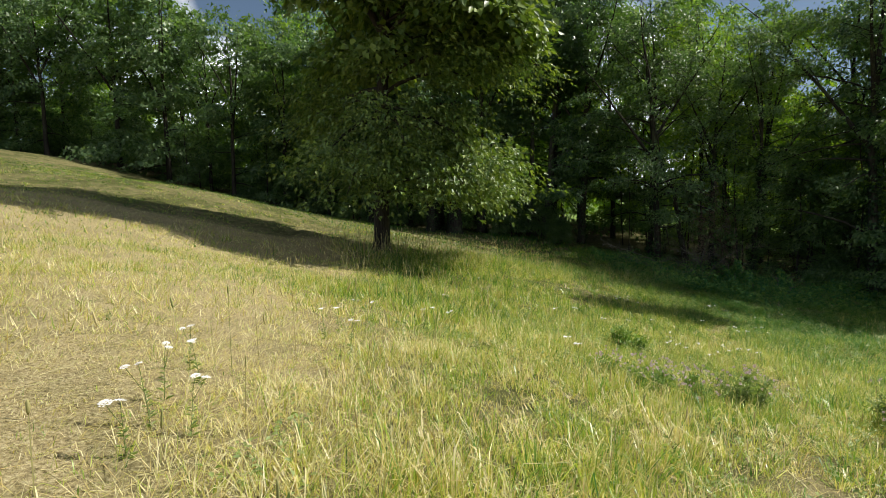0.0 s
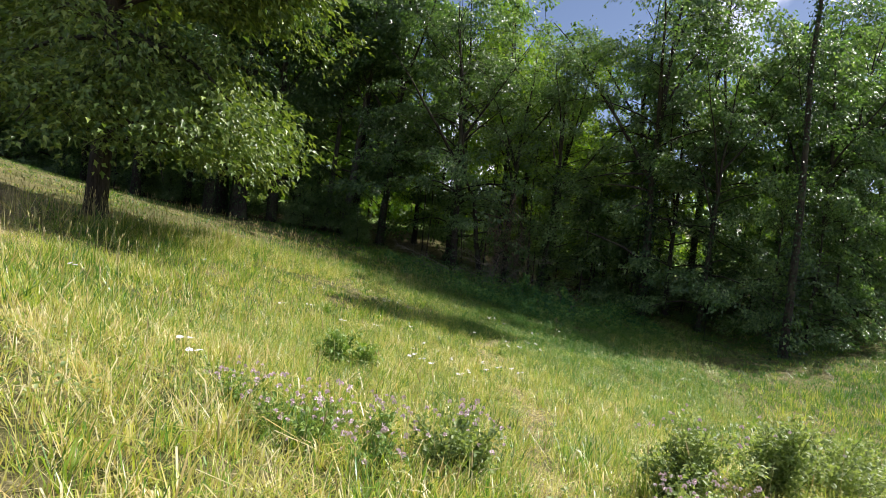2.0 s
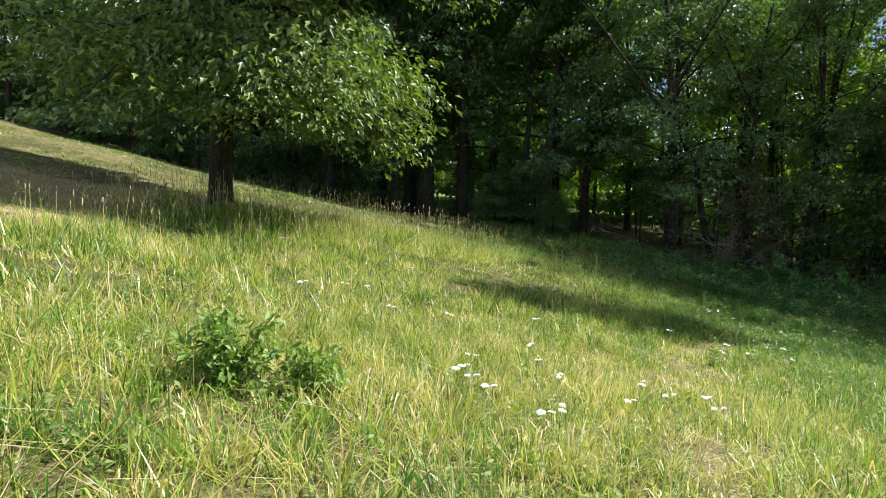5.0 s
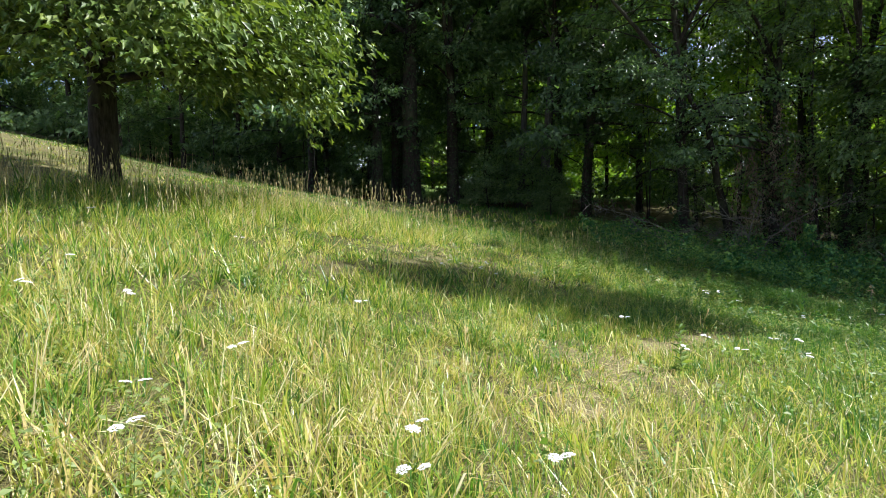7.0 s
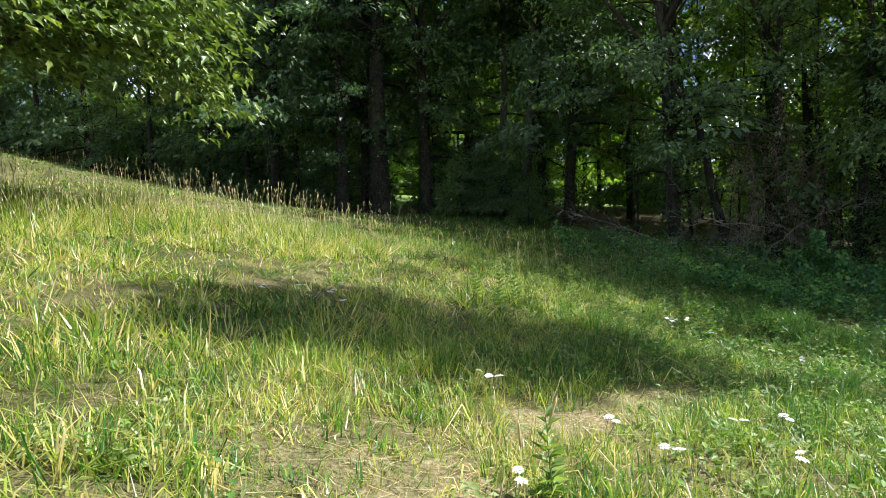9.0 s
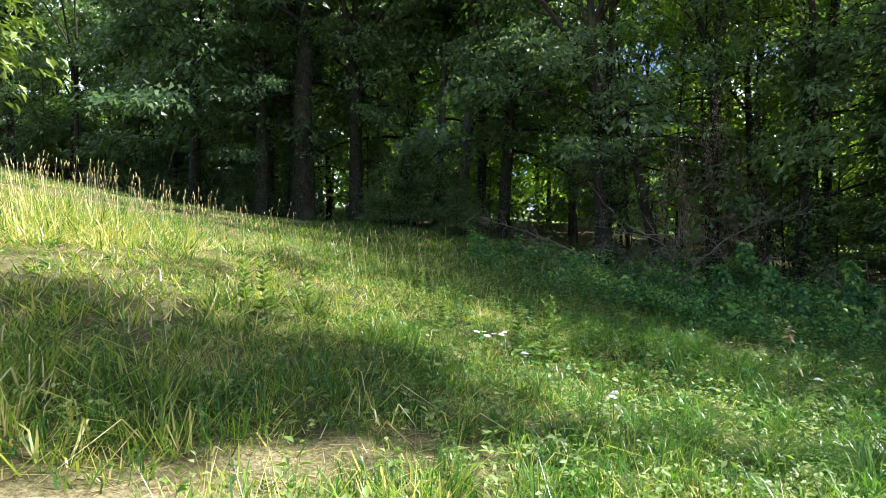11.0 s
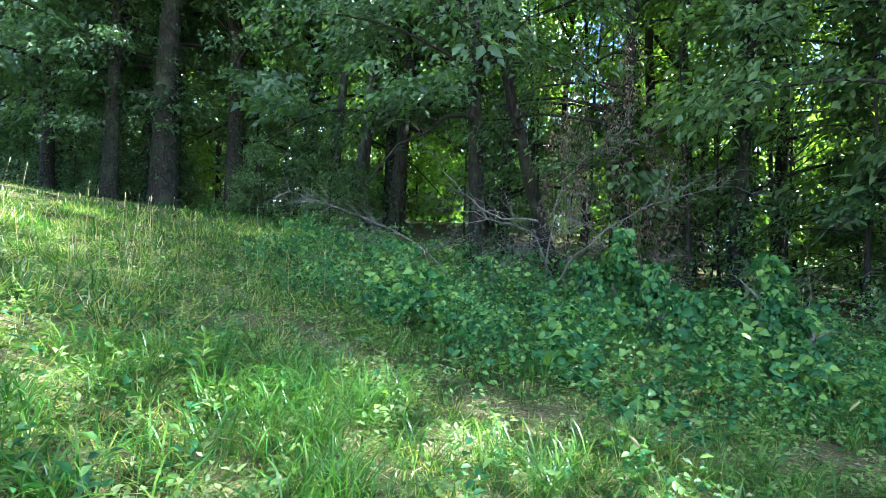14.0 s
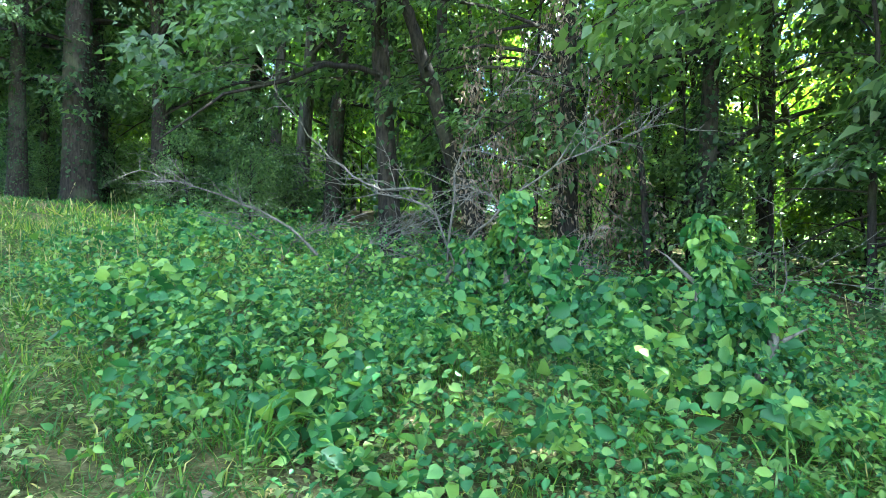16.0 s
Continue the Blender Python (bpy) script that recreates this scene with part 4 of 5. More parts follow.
def seed_stalks():
    """Timothy and other grasses gone to seed, standing above the meadow."""
    rng = np.random.default_rng(71)
    x, y = scatter(rng, 17000, -2, 33, -2.2, 17)
    w = into_wood(x, y)
    band = np.maximum(0.7 * np.exp(-((w + 7.0) / 3.2) ** 2), 2.4 * crest(x, y))
    keep = (rng.random(len(x)) < 0.13 + 0.6 * band - 0.2 * worn(x, y)) & (w < -1) & (hay(x, y) < 0.9) & (lawn(x, y) < 0.6) & ((y < 14.5) | (off_line(x, y, TRAIL)[0] > 3.5)) & (rng.random(len(x)) < smooth(20.5, 15, y - 0.5 * np.minimum(x, 8) - 3) + 0.05 + 0.6 * crest(x, y))
    x, y = x[keep], y[keep]
    n = len(x)
    z = ground_z(x, y)
    h = rng.uniform(0.36, 0.74, n) * (0.75 + 0.3 * value_noise(x, y, 3, 9)) * (1 + 0.25 * crest(x, y))
    az, ln = rng.uniform(0, 2 * np.pi, n), rng.uniform(0.02, 0.42, n)
    far = np.clip(off_line(x, y, TRAIL)[0] / 9, 0.2, 1.6)
    top = np.stack([x + np.cos(az) * ln * h, y + np.sin(az) * ln * h, z + h], -1)
    root = np.stack([x, y, z - 0.02], -1)
    sv = np.stack([-np.sin(az), np.cos(az), 0 * az], -1) * (0.0021 * (0.6 + far))[:, None]
    V = [np.stack([root - sv, root + sv, top + sv * 0.7, top - sv * 0.7], 1).reshape(-1, 3)]
    b = np.arange(n)[:, None] * 4
    Q = [b + np.array([[0, 1, 2, 3]])]
    ax = unit(top - root)
    a = unit(np.cross(ax, [[0.3, 0.2, 0.9]]))
    c = np.cross(ax, a)
    hl, hw = rng.uniform(0.05, 0.11, n)[:, None], (rng.uniform(0.0035, 0.007, n) * (0.6 + 0.8 * far))[:, None]
    ring = [top + ax * hl * 0.22 + a * hw, top + ax * hl * 0.22 + c * hw, top + ax * hl * 0.22 - a * hw, top + ax * hl * 0.22 - c * hw]
    ring += [top + ax * hl * 0.75 + a * hw * 0.9, top + ax * hl * 0.75 + c * hw * 0.9, top + ax * hl * 0.75 - a * hw * 0.9, top + ax * hl * 0.75 - c * hw * 0.9]
    hv = np.stack([top] + ring + [top + ax * hl], 1).reshape(-1, 3)
    b2 = np.arange(n)[:, None, None] * 10 + len(V[0])
    q2 = (b2 + np.array([[(1, 2, 6, 5), (2, 3, 7, 6), (3, 4, 8, 7), (4, 1, 5, 8)]])).reshape(-1, 4)
    t2 = (b2 + np.array([[(0, 2, 1), (0, 3, 2), (0, 4, 3), (0, 1, 4), (9, 5, 6), (9, 6, 7), (9, 7, 8), (9, 8, 5)]])).reshape(-1, 3)
    dry = np.clip(rng.normal(0.5, 0.28, n), 0, 1)
    me = make_mesh("seed_stalks", np.concatenate(V + [hv]), [Q[0], q2, t2], M_SEED, dry=np.concatenate([np.repeat(dry, 4), np.repeat(dry, 10)]))
    return tagged(new("seed_stalks", me), "tall grass stalks with ripe tan seed heads", "grass", kind="stuff")


seed_stalks()


# ---- low plants ----
def weeds(name, rng, x, y, top, leaf, mat, label, kind="simple", per=9):
    """Small broad-leaved plants among the grass: leaves along short stems."""
    n = len(x)
    i = np.repeat(np.arange(n), per)
    k = len(i)
    z = ground_z(x, y)
    hh = top * rng.uniform(0.5, 1.25, n)
    f = rng.uniform(0.25, 1.0, k)
    az = rng.uniform(0, 2 * np.pi, k)
    o = np.stack([np.cos(az), np.sin(az), 0 * az], -1)
    lnx, lny = rng.normal(0, 0.25, n), rng.normal(0, 0.25, n)
    pos = np.stack([x[i] + lnx[i] * f * hh[i], y[i] + lny[i] * f * hh[i], z[i] + f * hh[i]], -1) + o * 0.02
    ln = leaf * rng.uniform(0.6, 1.35, k)
    v, fc = leaves(pos, o + [0, 0, 0.25] + rng.normal(0, 0.25, o.shape), np.array([[0, 0, 1.0]]) + rng.normal(0, 0.35, o.shape), ln, ln * 0.55, kind)
    return tagged(new(name, make_mesh(name, v, fc, mat)), label, "weeds", kind="stuff")


rng = np.random.default_rng(81)
x, y = scatter(rng, 4200, -2, 13, -2.6, 7)
keep = (hay(x, y) < 0.6) & (worn(x, y) < 0.4) & (value_noise(x, y, 1.1, 15) > 0.52)
weeds("meadow_weeds", rng, x[keep], y[keep], 0.2, 0.036, M_SHRUB, "grey-green leafy weeds scattered through the grass")
rng = np.random.default_rng(83)
x, y = scatter(rng, 6500, 12, 31, -3, 10)
d, _ = dryness(x, y)
keep = (rng.random(len(x)) < smooth(0.42, 0.15, d) * 0.9 + 0.06) & (into_wood(x, y) < 1.5) & (worn(x, y) < 0.5)
weeds("sunlit_weeds", rng, x[keep][::3], y[keep][::3], 0.22, 0.05, M_WEED, "light green broad-leaved weeds among the grass")
weeds("broadleaf_weeds", rng, x[keep], y[keep], 0.17, 0.045, M_SHRUB, "low broad-leaved weeds among the shaded grass")


rng = np.random.default_rng(84)
x, y = rng.uniform(9.5, 15.5, 330), rng.uniform(18.2, 22.2, 330)
keep = (worn(x, y) < 0.35) & (value_noise(x, y, 0.7, 16) > 0.45)
weeds("creeping_weeds", rng, x[keep], y[keep], 0.24, 0.06, M_VINE, "low broad-leaved creeping weeds among the long grass", "oval", 7)


def vine_bed():
    """Rank creeper over the ground at the foot of the wood, heaped over stumps: large and small leaves in patches."""
    rng = np.random.default_rng(91)
    x, y = rng.uniform(9.4, 20.5, 112000), rng.uniform(21.4, 30.0, 112000)
    d, _ = off_line(x, y, BRANCH)
    past = np.where(y > np.interp(x, BRANCH[::-1, 0], BRANCH[::-1, 1]), d, -d) + 0.7 * (value_noise(x, y, 0.6, 46) - 0.5)
    front = smooth(21.5, 22.6, y + 0.9 * (value_noise(x, y, 0.8, 41) - 0.5)) * smooth(0.25, 0.9, past)
    dens = front * smooth(1.6, -0.5, into_wood(x, y)) * (0.35 + 0.65 * smooth(26.5, 24.0, y)) * (0.06 + 0.94 * smooth(0.25, 0.5, value_noise(x, y, 0.38, 43)))
    keep = rng.random(len(x)) < dens
    x, y = x[keep], y[keep]
    heap = 0.06 + (0.62 * value_noise(x, y, 0.9, 42) + 0.34 * value_noise(x, y, 0.33, 44)) * smooth(21.8, 23.8, y)
    z = ground_z(x, y) + heap * rng.uniform(0.1, 1.0, len(x)) ** 0.8
    n = len(x)
    az = rng.uniform(0, 2 * np.pi, n)
    o = np.stack([np.cos(az), np.sin(az) - 0.4, rng.normal(-0.35, 0.35, n)], -1)
    big = smooth(0.42, 0.62, value_noise(x, y, 0.6, 45)) * (rng.random(n) < 0.5)
    ln = np.clip((0.045 + 0.042 * big) * np.exp(rng.normal(0, 0.32, n)), 0.022, 0.135)
    wd = ln * np.where(big > 0.5, rng.uniform(0.8, 1.05, n), rng.uniform(0.5, 0.8, n))
    v, f = leaves(np.stack([x, y, z], -1), o, np.array([[0, -0.3, 1.0]]) + rng.normal(0, 0.65, (n, 3)), ln, wd, "oval")
    return tagged(new("vine_ground_cover", make_mesh("vine_ground_cover", v, f, M_VINE)), "rank bright green creeper smothering the ground by the wood", "vine", kind="stuff")


vine_bed()


def vine_column(x, y, h, r, seed, label):
    """A dead stub smothered in creeper."""
    rng = np.random.default_rng(seed)
    base = new("vine_covered_stump")
    p = np.stack([np.cumsum(rng.normal(0, 0.03, 6)), np.cumsum(rng.normal(0, 0.03, 6)), np.linspace(-0.15, h * 0.8, 6)], -1)
    v, f = tubes([(p, np.linspace(0.07, 0.03, 6))] + [limb_run(rng, p[k], rng.uniform(0, 6.28), 0.7, h * 0.4, 0.02, -0.1, 5) for k in (2, 3, 4)], 6)
    part("stump", make_mesh("stump", v, f, M_DEAD, True), base, "dead grey stub")
    n = int(1300 * h)
    t = rng.random(n)
    az0 = rng.uniform(0, 2 * np.pi, n)
    rad = r * (1.5 - 1.1 * t ** 0.7) * (0.75 + 0.5 * np.sin(az0 * 2 + t * 7 + seed)) * np.sqrt(rng.uniform(0.1, 1.2, n))
    az = az0
    o = np.stack([np.cos(az), np.sin(az), 0 * az], -1)
    pos = o * rad[:, None] + np.stack([0 * t, 0 * t, t * h * 1.05], -1)
    pos += 0.04 * np.stack([np.sin(t * 9 + seed), np.cos(t * 7 + 2 * seed), 0 * t], -1)
    ln = np.clip(0.062 * np.exp(rng.normal(0, 0.4, n)), 0.025, 0.13)
    lv, lf = leaves(pos, o * 0.6 + [0, 0, -0.7] + rng.normal(0, 0.5, (n, 3)), o + [0, 0, 0.6] + rng.normal(0, 0.55, (n, 3)), ln, ln * rng.uniform(0.6, 1.0, n), "oval")
    part("creeper", make_mesh("creeper", lv, lf, M_VINE), base, "bright green heart-shaped leaves")
    base.location = (x, y, float(ground_z(x, y)))
    return tagged(base, label, "vine", "vine covered stumps")


for k, (x, y, h, r) in enumerate(((14.9, 25.45, 1.25, 0.34), (15.2, 25.05, 0.9, 0.42), (14.55, 25.6, 0.8, 0.42), (15.45, 24.6, 0.55, 0.5), (15.9, 25.3, 0.6, 0.5))):
    vine_column(x, y, h, r, 5 + k, "dead stub heaped with bright green creeper")
vine_column(16.25, 24.3, 1.15, 0.2, 15, "narrow dead stub twined with green creeper")
vine_column(16.4, 24.05, 0.65, 0.3, 16, "low heap of creeper over a dead stub")


def bush(name, x, y, w, h, count, leaf, mat, seed, label, flowers=0):
    """A rounded leafy bush on many stems, some with pale flower heads."""
    rng = np.random.default_rng(seed)
    base = new(name)
    runs, tips = [], []
    for k in range(16):
        az = k * 2.4 + rng.normal(0, 0.3)
        p, r = limb_run(rng, np.array([0, 0, -0.05]), az, radians(rng.uniform(38, 82)), h * rng.uniform(0.8, 1.15), 0.008, -0.12, 6)
        p[:, :2] *= w / h * 0.75
        runs.append((p, np.maximum(r, 0.003)))
        tips.append(p)
    v, f = tubes(runs, 4)
    part("stalk", make_mesh("stalk", v, f, M_STEM, True), base)
    i = rng.integers(0, 16, count)
    t = rng.uniform(0.25, 1.0, count)
    pos = np.stack([[np.interp(t[q], np.linspace(0, 1, 6), tips[i[q]][:, a]) for a in range(3)] for q in range(count)])
    pos += rng.normal(0, 0.07 * w, pos.shape) * [1, 1, 0.6]
    pos[:, 2] = np.maximum(pos[:, 2], 0.03)
    o = unit(pos * [1, 1, 0.4] + rng.normal(0, 0.25, pos.shape))
    ln = leaf * rng.uniform(0.6, 1.3, count)
    lv, lf = leaves(pos, o + rng.normal(0, 0.5, o.shape), np.array([[0, 0, 1.0]]) + o * 0.5 + rng.normal(0, 0.4, o.shape), ln, ln * 0.5)
    part("foliage", make_mesh("foliage", lv, lf, mat), base)
    for k in range(flowers):
        az, rr = rng.uniform(0, 2 * np.pi), 0.62 * w * math.sqrt(rng.random())
        head = part("flower_head", PINK_HEAD, base)
        head.matrix_basis = pose(math.cos(az) * rr, math.sin(az) * rr, h * (1.0 - 0.7 * (rr / w) ** 2) + rng.uniform(-0.12, 0.05),
                                 rng.uniform(-40, 40), rng.uniform(-40, 40), rng.uniform(0, 360)) @ Matrix.Scale(rng.uniform(0.45, 0.85), 4)
    base.location = (x, y, float(ground_z(x, y)))
    return tagged(base, label, "bush", "bushes in the meadow")


def pea_head():
    """A round head of small pea flowers."""
    rng = np.random.default_rng(3)
    d = unit(rng.normal(0, 1, (14, 3)) + [0, 0, 0.5])
    v, f = leaves(d * 0.006, d, rng.normal(0, 1, d.shape), 0.022, 0.019)
    return make_mesh("flower_head", v, f, M_PINK)


PINK_HEAD = pea_head()
bush("flowering_bush", 3.65, 6.0, 0.55, 0.52, 2600, 0.045, M_SHRUB, 101, "low grey-green bush with faded pink flowers beside the footpath", 40)
VETCH = "low patch of pink-flowered vetch in the grass"
for k, (x, y) in enumerate(((2.42, 6.2), (2.62, 5.95), (3.02, 5.85), (3.2, 6.4), (2.8, 6.45), (2.2, 6.55))):
    bush("flowering_bush", x, y, 0.38, 0.34, 420, 0.04, M_WEED, 102 + k, VETCH, 22)
bush("flowering_bush", 5.0, 5.2, 0.5, 0.5, 1700, 0.04, M_SHRUB, 110, "low patch of pink-flowered vetch by the footpath", 46)
bush("flowering_bush", 5.5, 5.0, 0.5, 0.4, 900, 0.04, M_SHRUB, 112, "low patch of pink-flowered vetch by the footpath", 50)
bush("meadow_bush", 5.6, 5.9, 0.75, 0.78, 3600, 0.045, M_SHRUB, 104, "rounded grey-green bush beside the footpath", 16)
bush("meadow_bush", 6.5, 5.8, 0.8, 0.85, 3600, 0.045, M_SHRUB, 105, "wide dark green bush beyond the footpath", 8)
bush("meadow_bush", 7.5, 6.1, 0.85, 0.85, 3400, 0.045, M_SHRUB, 106, "wide dark green bush beyond the footpath")
bush("meadow_bush", 8.7, 6.6, 0.9, 0.9, 3400, 0.045, M_SHRUB, 111, "wide dark green bush beyond the footpath")
bush("meadow_bush", 3.42, 9.35, 0.5, 0.6, 1050, 0.06, M_WEED, 107, "small light green bush in the meadow grass")
bush("meadow_bush", 3.85, 9.6, 0.45, 0.42, 750, 0.055, M_WEED, 113, "small light green bush in the meadow grass")


# ---- flowers ----
def yarrow_head():
    """A flat-topped cluster of tiny florets."""
    rng = np.random.default_rng(12)
    V, F, at = [], [], 0
    for k in range(26):
        r, a = 0.038 * math.sqrt((k + 0.5) / 26), k * 2.4
        c = np.array([r * math.cos(a), r * math.sin(a), 0.008 * (1 - (r / 0.038) ** 2) + rng.uniform(-0.002, 0.002)])
        s = rng.uniform(0.006, 0.009)
        p = c + s * np.array([(1, 0, 0), (0.3, 0.95, 0), (-0.8, 0.6, 0), (-0.8, -0.6, 0), (0.3, -0.95, 0), (0, 0, 0.6)])
        V.append(p)
        F.append(np.array([(0, 1, 5), (1, 2, 5), (2, 3, 5), (3, 4, 5), (4, 0, 5)]) + at)
        at += 6
    return make_mesh("flower_head", np.concatenate(V), [np.concatenate(F)], M_WHITE)


def yarrow(seed, height_m):
    rng = np.random.default_rng(seed)
    base = new("yarrow_plant")
    p, r = limb_run(rng, np.array([0, 0, -0.03]), rng.uniform(0, 6.28), radians(84), height_m, 0.003, -0.02, 6, 0.05)
    runs = [(p, np.maximum(r, 0.0016))]
    tops = [p[-1]]
    for k in range(rng.integers(1, 3)):
        q, r = limb_run(rng, p[3], rng.uniform(0, 6.28), radians(60), height_m * 0.42, 0.002, 0.0, 5, 0.05)
        runs.append((q, np.maximum(r, 0.0014)))
        tops.append(q[-1])
    v, f = tubes(runs, 4)
    part("stem", make_mesh("stem", v, f, M_STEM, True), base)
    n = 26
    t = rng.uniform(0.05, 0.8, n)
    pos = np.stack([np.interp(t, np.linspace(0, 1, 6), p[:, a]) for a in range(3)], -1)
    az = rng.uniform(0, 6.28, n)
    o = np.stack([np.cos(az), np.sin(az), 0.5 + 0 * az], -1)
    lv, lf = leaves(pos, o, np.array([[0, 0, 1.0]]) + 0 * o, 0.06 * (1.1 - t), 0.012)
    part("foliage", make_mesh("foliage", lv, lf, M_SHRUB), base, "feathery grey-green leaves")
    for q in tops:
        head = part("flower_head", YARROW_HEAD, base, "flat white flower cluster")
        head.matrix_basis = pose(*q, rng.uniform(-14, 14), rng.uniform(-14, 14), rng.uniform(0, 360)) @ Matrix.Scale(rng.uniform(0.5, 0.85), 4)
    return tagged(base, "white yarrow in flower among the meadow grass", "flower", "yarrow in the meadow")


YARROW_HEAD = yarrow_head()
YARROW = [yarrow(201, 0.36), yarrow(202, 0.32), yarrow(203, 0.38)]
YARROW_AT = [
    (-1.76, 3.73), (-1.59, 3.47), (-1.58, 2.71), (-1.37, 2.68), (-1.55, 2.38), (-1.66, 3.07), (-1.1, 5.67), (-1.01, 6.13), (-0.91, 6.49),
    (-0.74, 7), (-0.8, 5.3), (-0.01, 6.99), (0.13, 7.62), (0.39, 10.18), (0.35, 7.4), (1.67, 15.72), (3.04, 12.34), (3.4, 12.29),
    (3.67, 12.87), (3.97, 11.96), (4.53, 12.07), (4.76, 10.25), (4.73, 10.41), (4.74, 10.48), (4.85, 10.18), (4.92, 9.98), (5.34, 10.86),
    (5.46, 10.73), (5.3, 9.79), (5.34, 9.75), (5.94, 10.29), (6.85, 11.13), (6.75, 10.58), (5.35, 11.74), (5.85, 16.35), (6.06, 16.59),
    (6.15, 16.62), (6.34, 16.79), (6.41, 16.92), (6.62, 16.4), (7.9, 15.1), (8.01, 13.69), (8.47, 14.62), (8.75, 14.39), (9.17, 14.78),
    (9.54, 15.11), (9.4, 14.61), (10.64, 17.15), (9.8, 18.32), (9.9, 18.53), (10.02, 18.42), (10.21, 17.93), (13.03, 19.26), (3.86, 14.83),
    (5.61, 13.13), (6.27, 11.26), (6.43, 10.74), (1.79, 6.96), (1.9, 6.77)]
rng = np.random.default_rng(205)
for k, (x, y) in enumerate(YARROW_AT):
    m = pose(x, y, float(ground_z(x, y)), 0, 0, rng.uniform(0, 360))
    if k < 3:
        YARROW[k].matrix_basis = m
    else:
        copy_thing(YARROW[k % 3], m)


def goldenrod(x, y, h, seed, mat):
    """An upright leafy stalk, its narrow leaves whorled to the tip."""
    rng = np.random.default_rng(seed)
    base = new("leafy_stalk")
    p, r = limb_run(rng, np.array([0, 0, -0.03]), rng.uniform(0, 6.28), radians(85), h, 0.005, -0.02, 7, 0.05)
    v, f = tubes([(p, np.maximum(r, 0.002))], 5)
    part("stem", make_mesh("stem", v, f, M_STEM, True), base)
    n = int(90 * h / 0.6)
    t = rng.uniform(0.12, 1.0, n)
    pos = np.stack([np.interp(t, np.linspace(0, 1, 7), p[:, a]) for a in range(3)], -1)
    az = t * 60 + rng.normal(0, 0.4, n)
    o = np.stack([np.cos(az), np.sin(az), 0.35 + 0.5 * t], -1)
    ln = 0.11 * (1.15 - 0.55 * t) * rng.uniform(0.7, 1.2, n)
    lv, lf = leaves(pos, o, np.array([[0, 0, 1.0]]) + rng.normal(0, 0.15, o.shape), ln, ln * 0.28)
    part("foliage", make_mesh("foliage", lv, lf, mat), base)
    base.location = (x, y, float(ground_z(x, y)))
    return tagged(base, "upright leafy green weed stalk in the grass", "weed", "leafy stalks")


for k, (x, y, h) in enumerate(((10.45, 19.0, 0.62), (10.2, 19.05, 0.45), (7.9, 18.6, 0.5), (10.6, 19.9, 0.5), (8.2, 14.2, 0.48), (9.4, 19.8, 0.42),
                               (10.6, 20.6, 0.45), (8.1, 19.2, 0.5), (7.6, 18.9, 0.45), (11.6, 20.9, 0.4), (12.0, 22.9, 0.42), (9.0, 21.2, 0.45))):
    goldenrod(x, y, h, 300 + k, M_WEED)


def withered_stalk(x, y, h):
    """A dead weed: a thin stem with a drooping tuft of dry leaves at its tip."""
    rng = np.random.default_rng(330)
    base = new("withered_weed")
    p, r = limb_run(rng, np.array([0, 0, -0.03]), 1.0, radians(83), h, 0.004, -0.02, 7, 0.05)
    v, f = tubes([(p, np.maximum(r, 0.002))], 5)
    part("stem", make_mesh("stem", v, f, M_DEAD, True), base)
    n = 13
    t = rng.uniform(0.84, 1.0, n)
    pos = np.stack([np.interp(t, np.linspace(0, 1, 7), p[:, a]) for a in range(3)], -1)
    az = rng.uniform(0, 6.28, n)
    o = np.stack([np.cos(az), np.sin(az), rng.uniform(-1.2, 0.6, n)], -1)
    ln = rng.uniform(0.04, 0.075, n)
    v, f = leaves(pos, o, np.array([[0, 0, 1.0]]) + rng.normal(0, 0.5, o.shape), ln, ln * 0.25)
    part("foliage", make_mesh("foliage", v, f, M_DRYLEAF), base)
    base.location = (x, y, float(ground_z(x, y)))
    return tagged(base, "withered tan weed stalk with a drooping dry tip", "weed")


withered_stalk(12.3, 18.46, 0.85)


def arching_grass(x, y, h, n, seed, mat_dry):
    """A clump of long arching grass blades."""
    rng = np.random.default_rng(seed)
    az = rng.uniform(0, 6.28, n)
    ln, wd = h * rng.uniform(0.6, 1.25, n), rng.uniform(0.005, 0.010, n)
    out = rng.uniform(0.35, 1.0, n)
    d = np.stack([np.cos(az), np.sin(az), 0 * az], -1)
    s = np.stack([-np.sin(az), np.cos(az), 0 * az], -1)
    k = 6
    t = np.linspace(0, 1, k)
    c = d[:, None] * (ln * out)[:, None, None] * (t ** 1.4)[None, :, None] + np.array([0, 0, 1.0]) * (ln[:, None] * (t[None] - (0.25 + 0.55 * out)[:, None] * t[None] ** 2.4))[:, :, None]
    c += np.stack([rng.normal(0, 0.05, n), rng.normal(0, 0.05, n), 0 * az], -1)[:, None]
    w = (wd[:, None] * np.sin(np.pi * (0.12 + 0.86 * t))[None])[:, :, None]
    V = np.stack([c - s[:, None] * w * 0.5, c + s[:, None] * w * 0.5], 2).reshape(-1, 3)
    b = (np.arange(n)[:, None] * k + np.arange(k - 1)[None]).ravel() * 2
    dry = np.repeat(np.clip(rng.normal(mat_dry, 0.1, n), 0, 1), 2 * k)
    ob = new("grass_clump", make_mesh("grass_clump", V, [np.stack([b, b + 1, b + 3, b + 2], -1)], M_GRASS, dry=dry))
    ob.location = (x, y, float(ground_z(x, y)))
    return tagged(ob, "clump of long arching green grass blades" if mat_dry < 0.5 else "clump of long arching straw-coloured grass", "grass", "grass clumps")


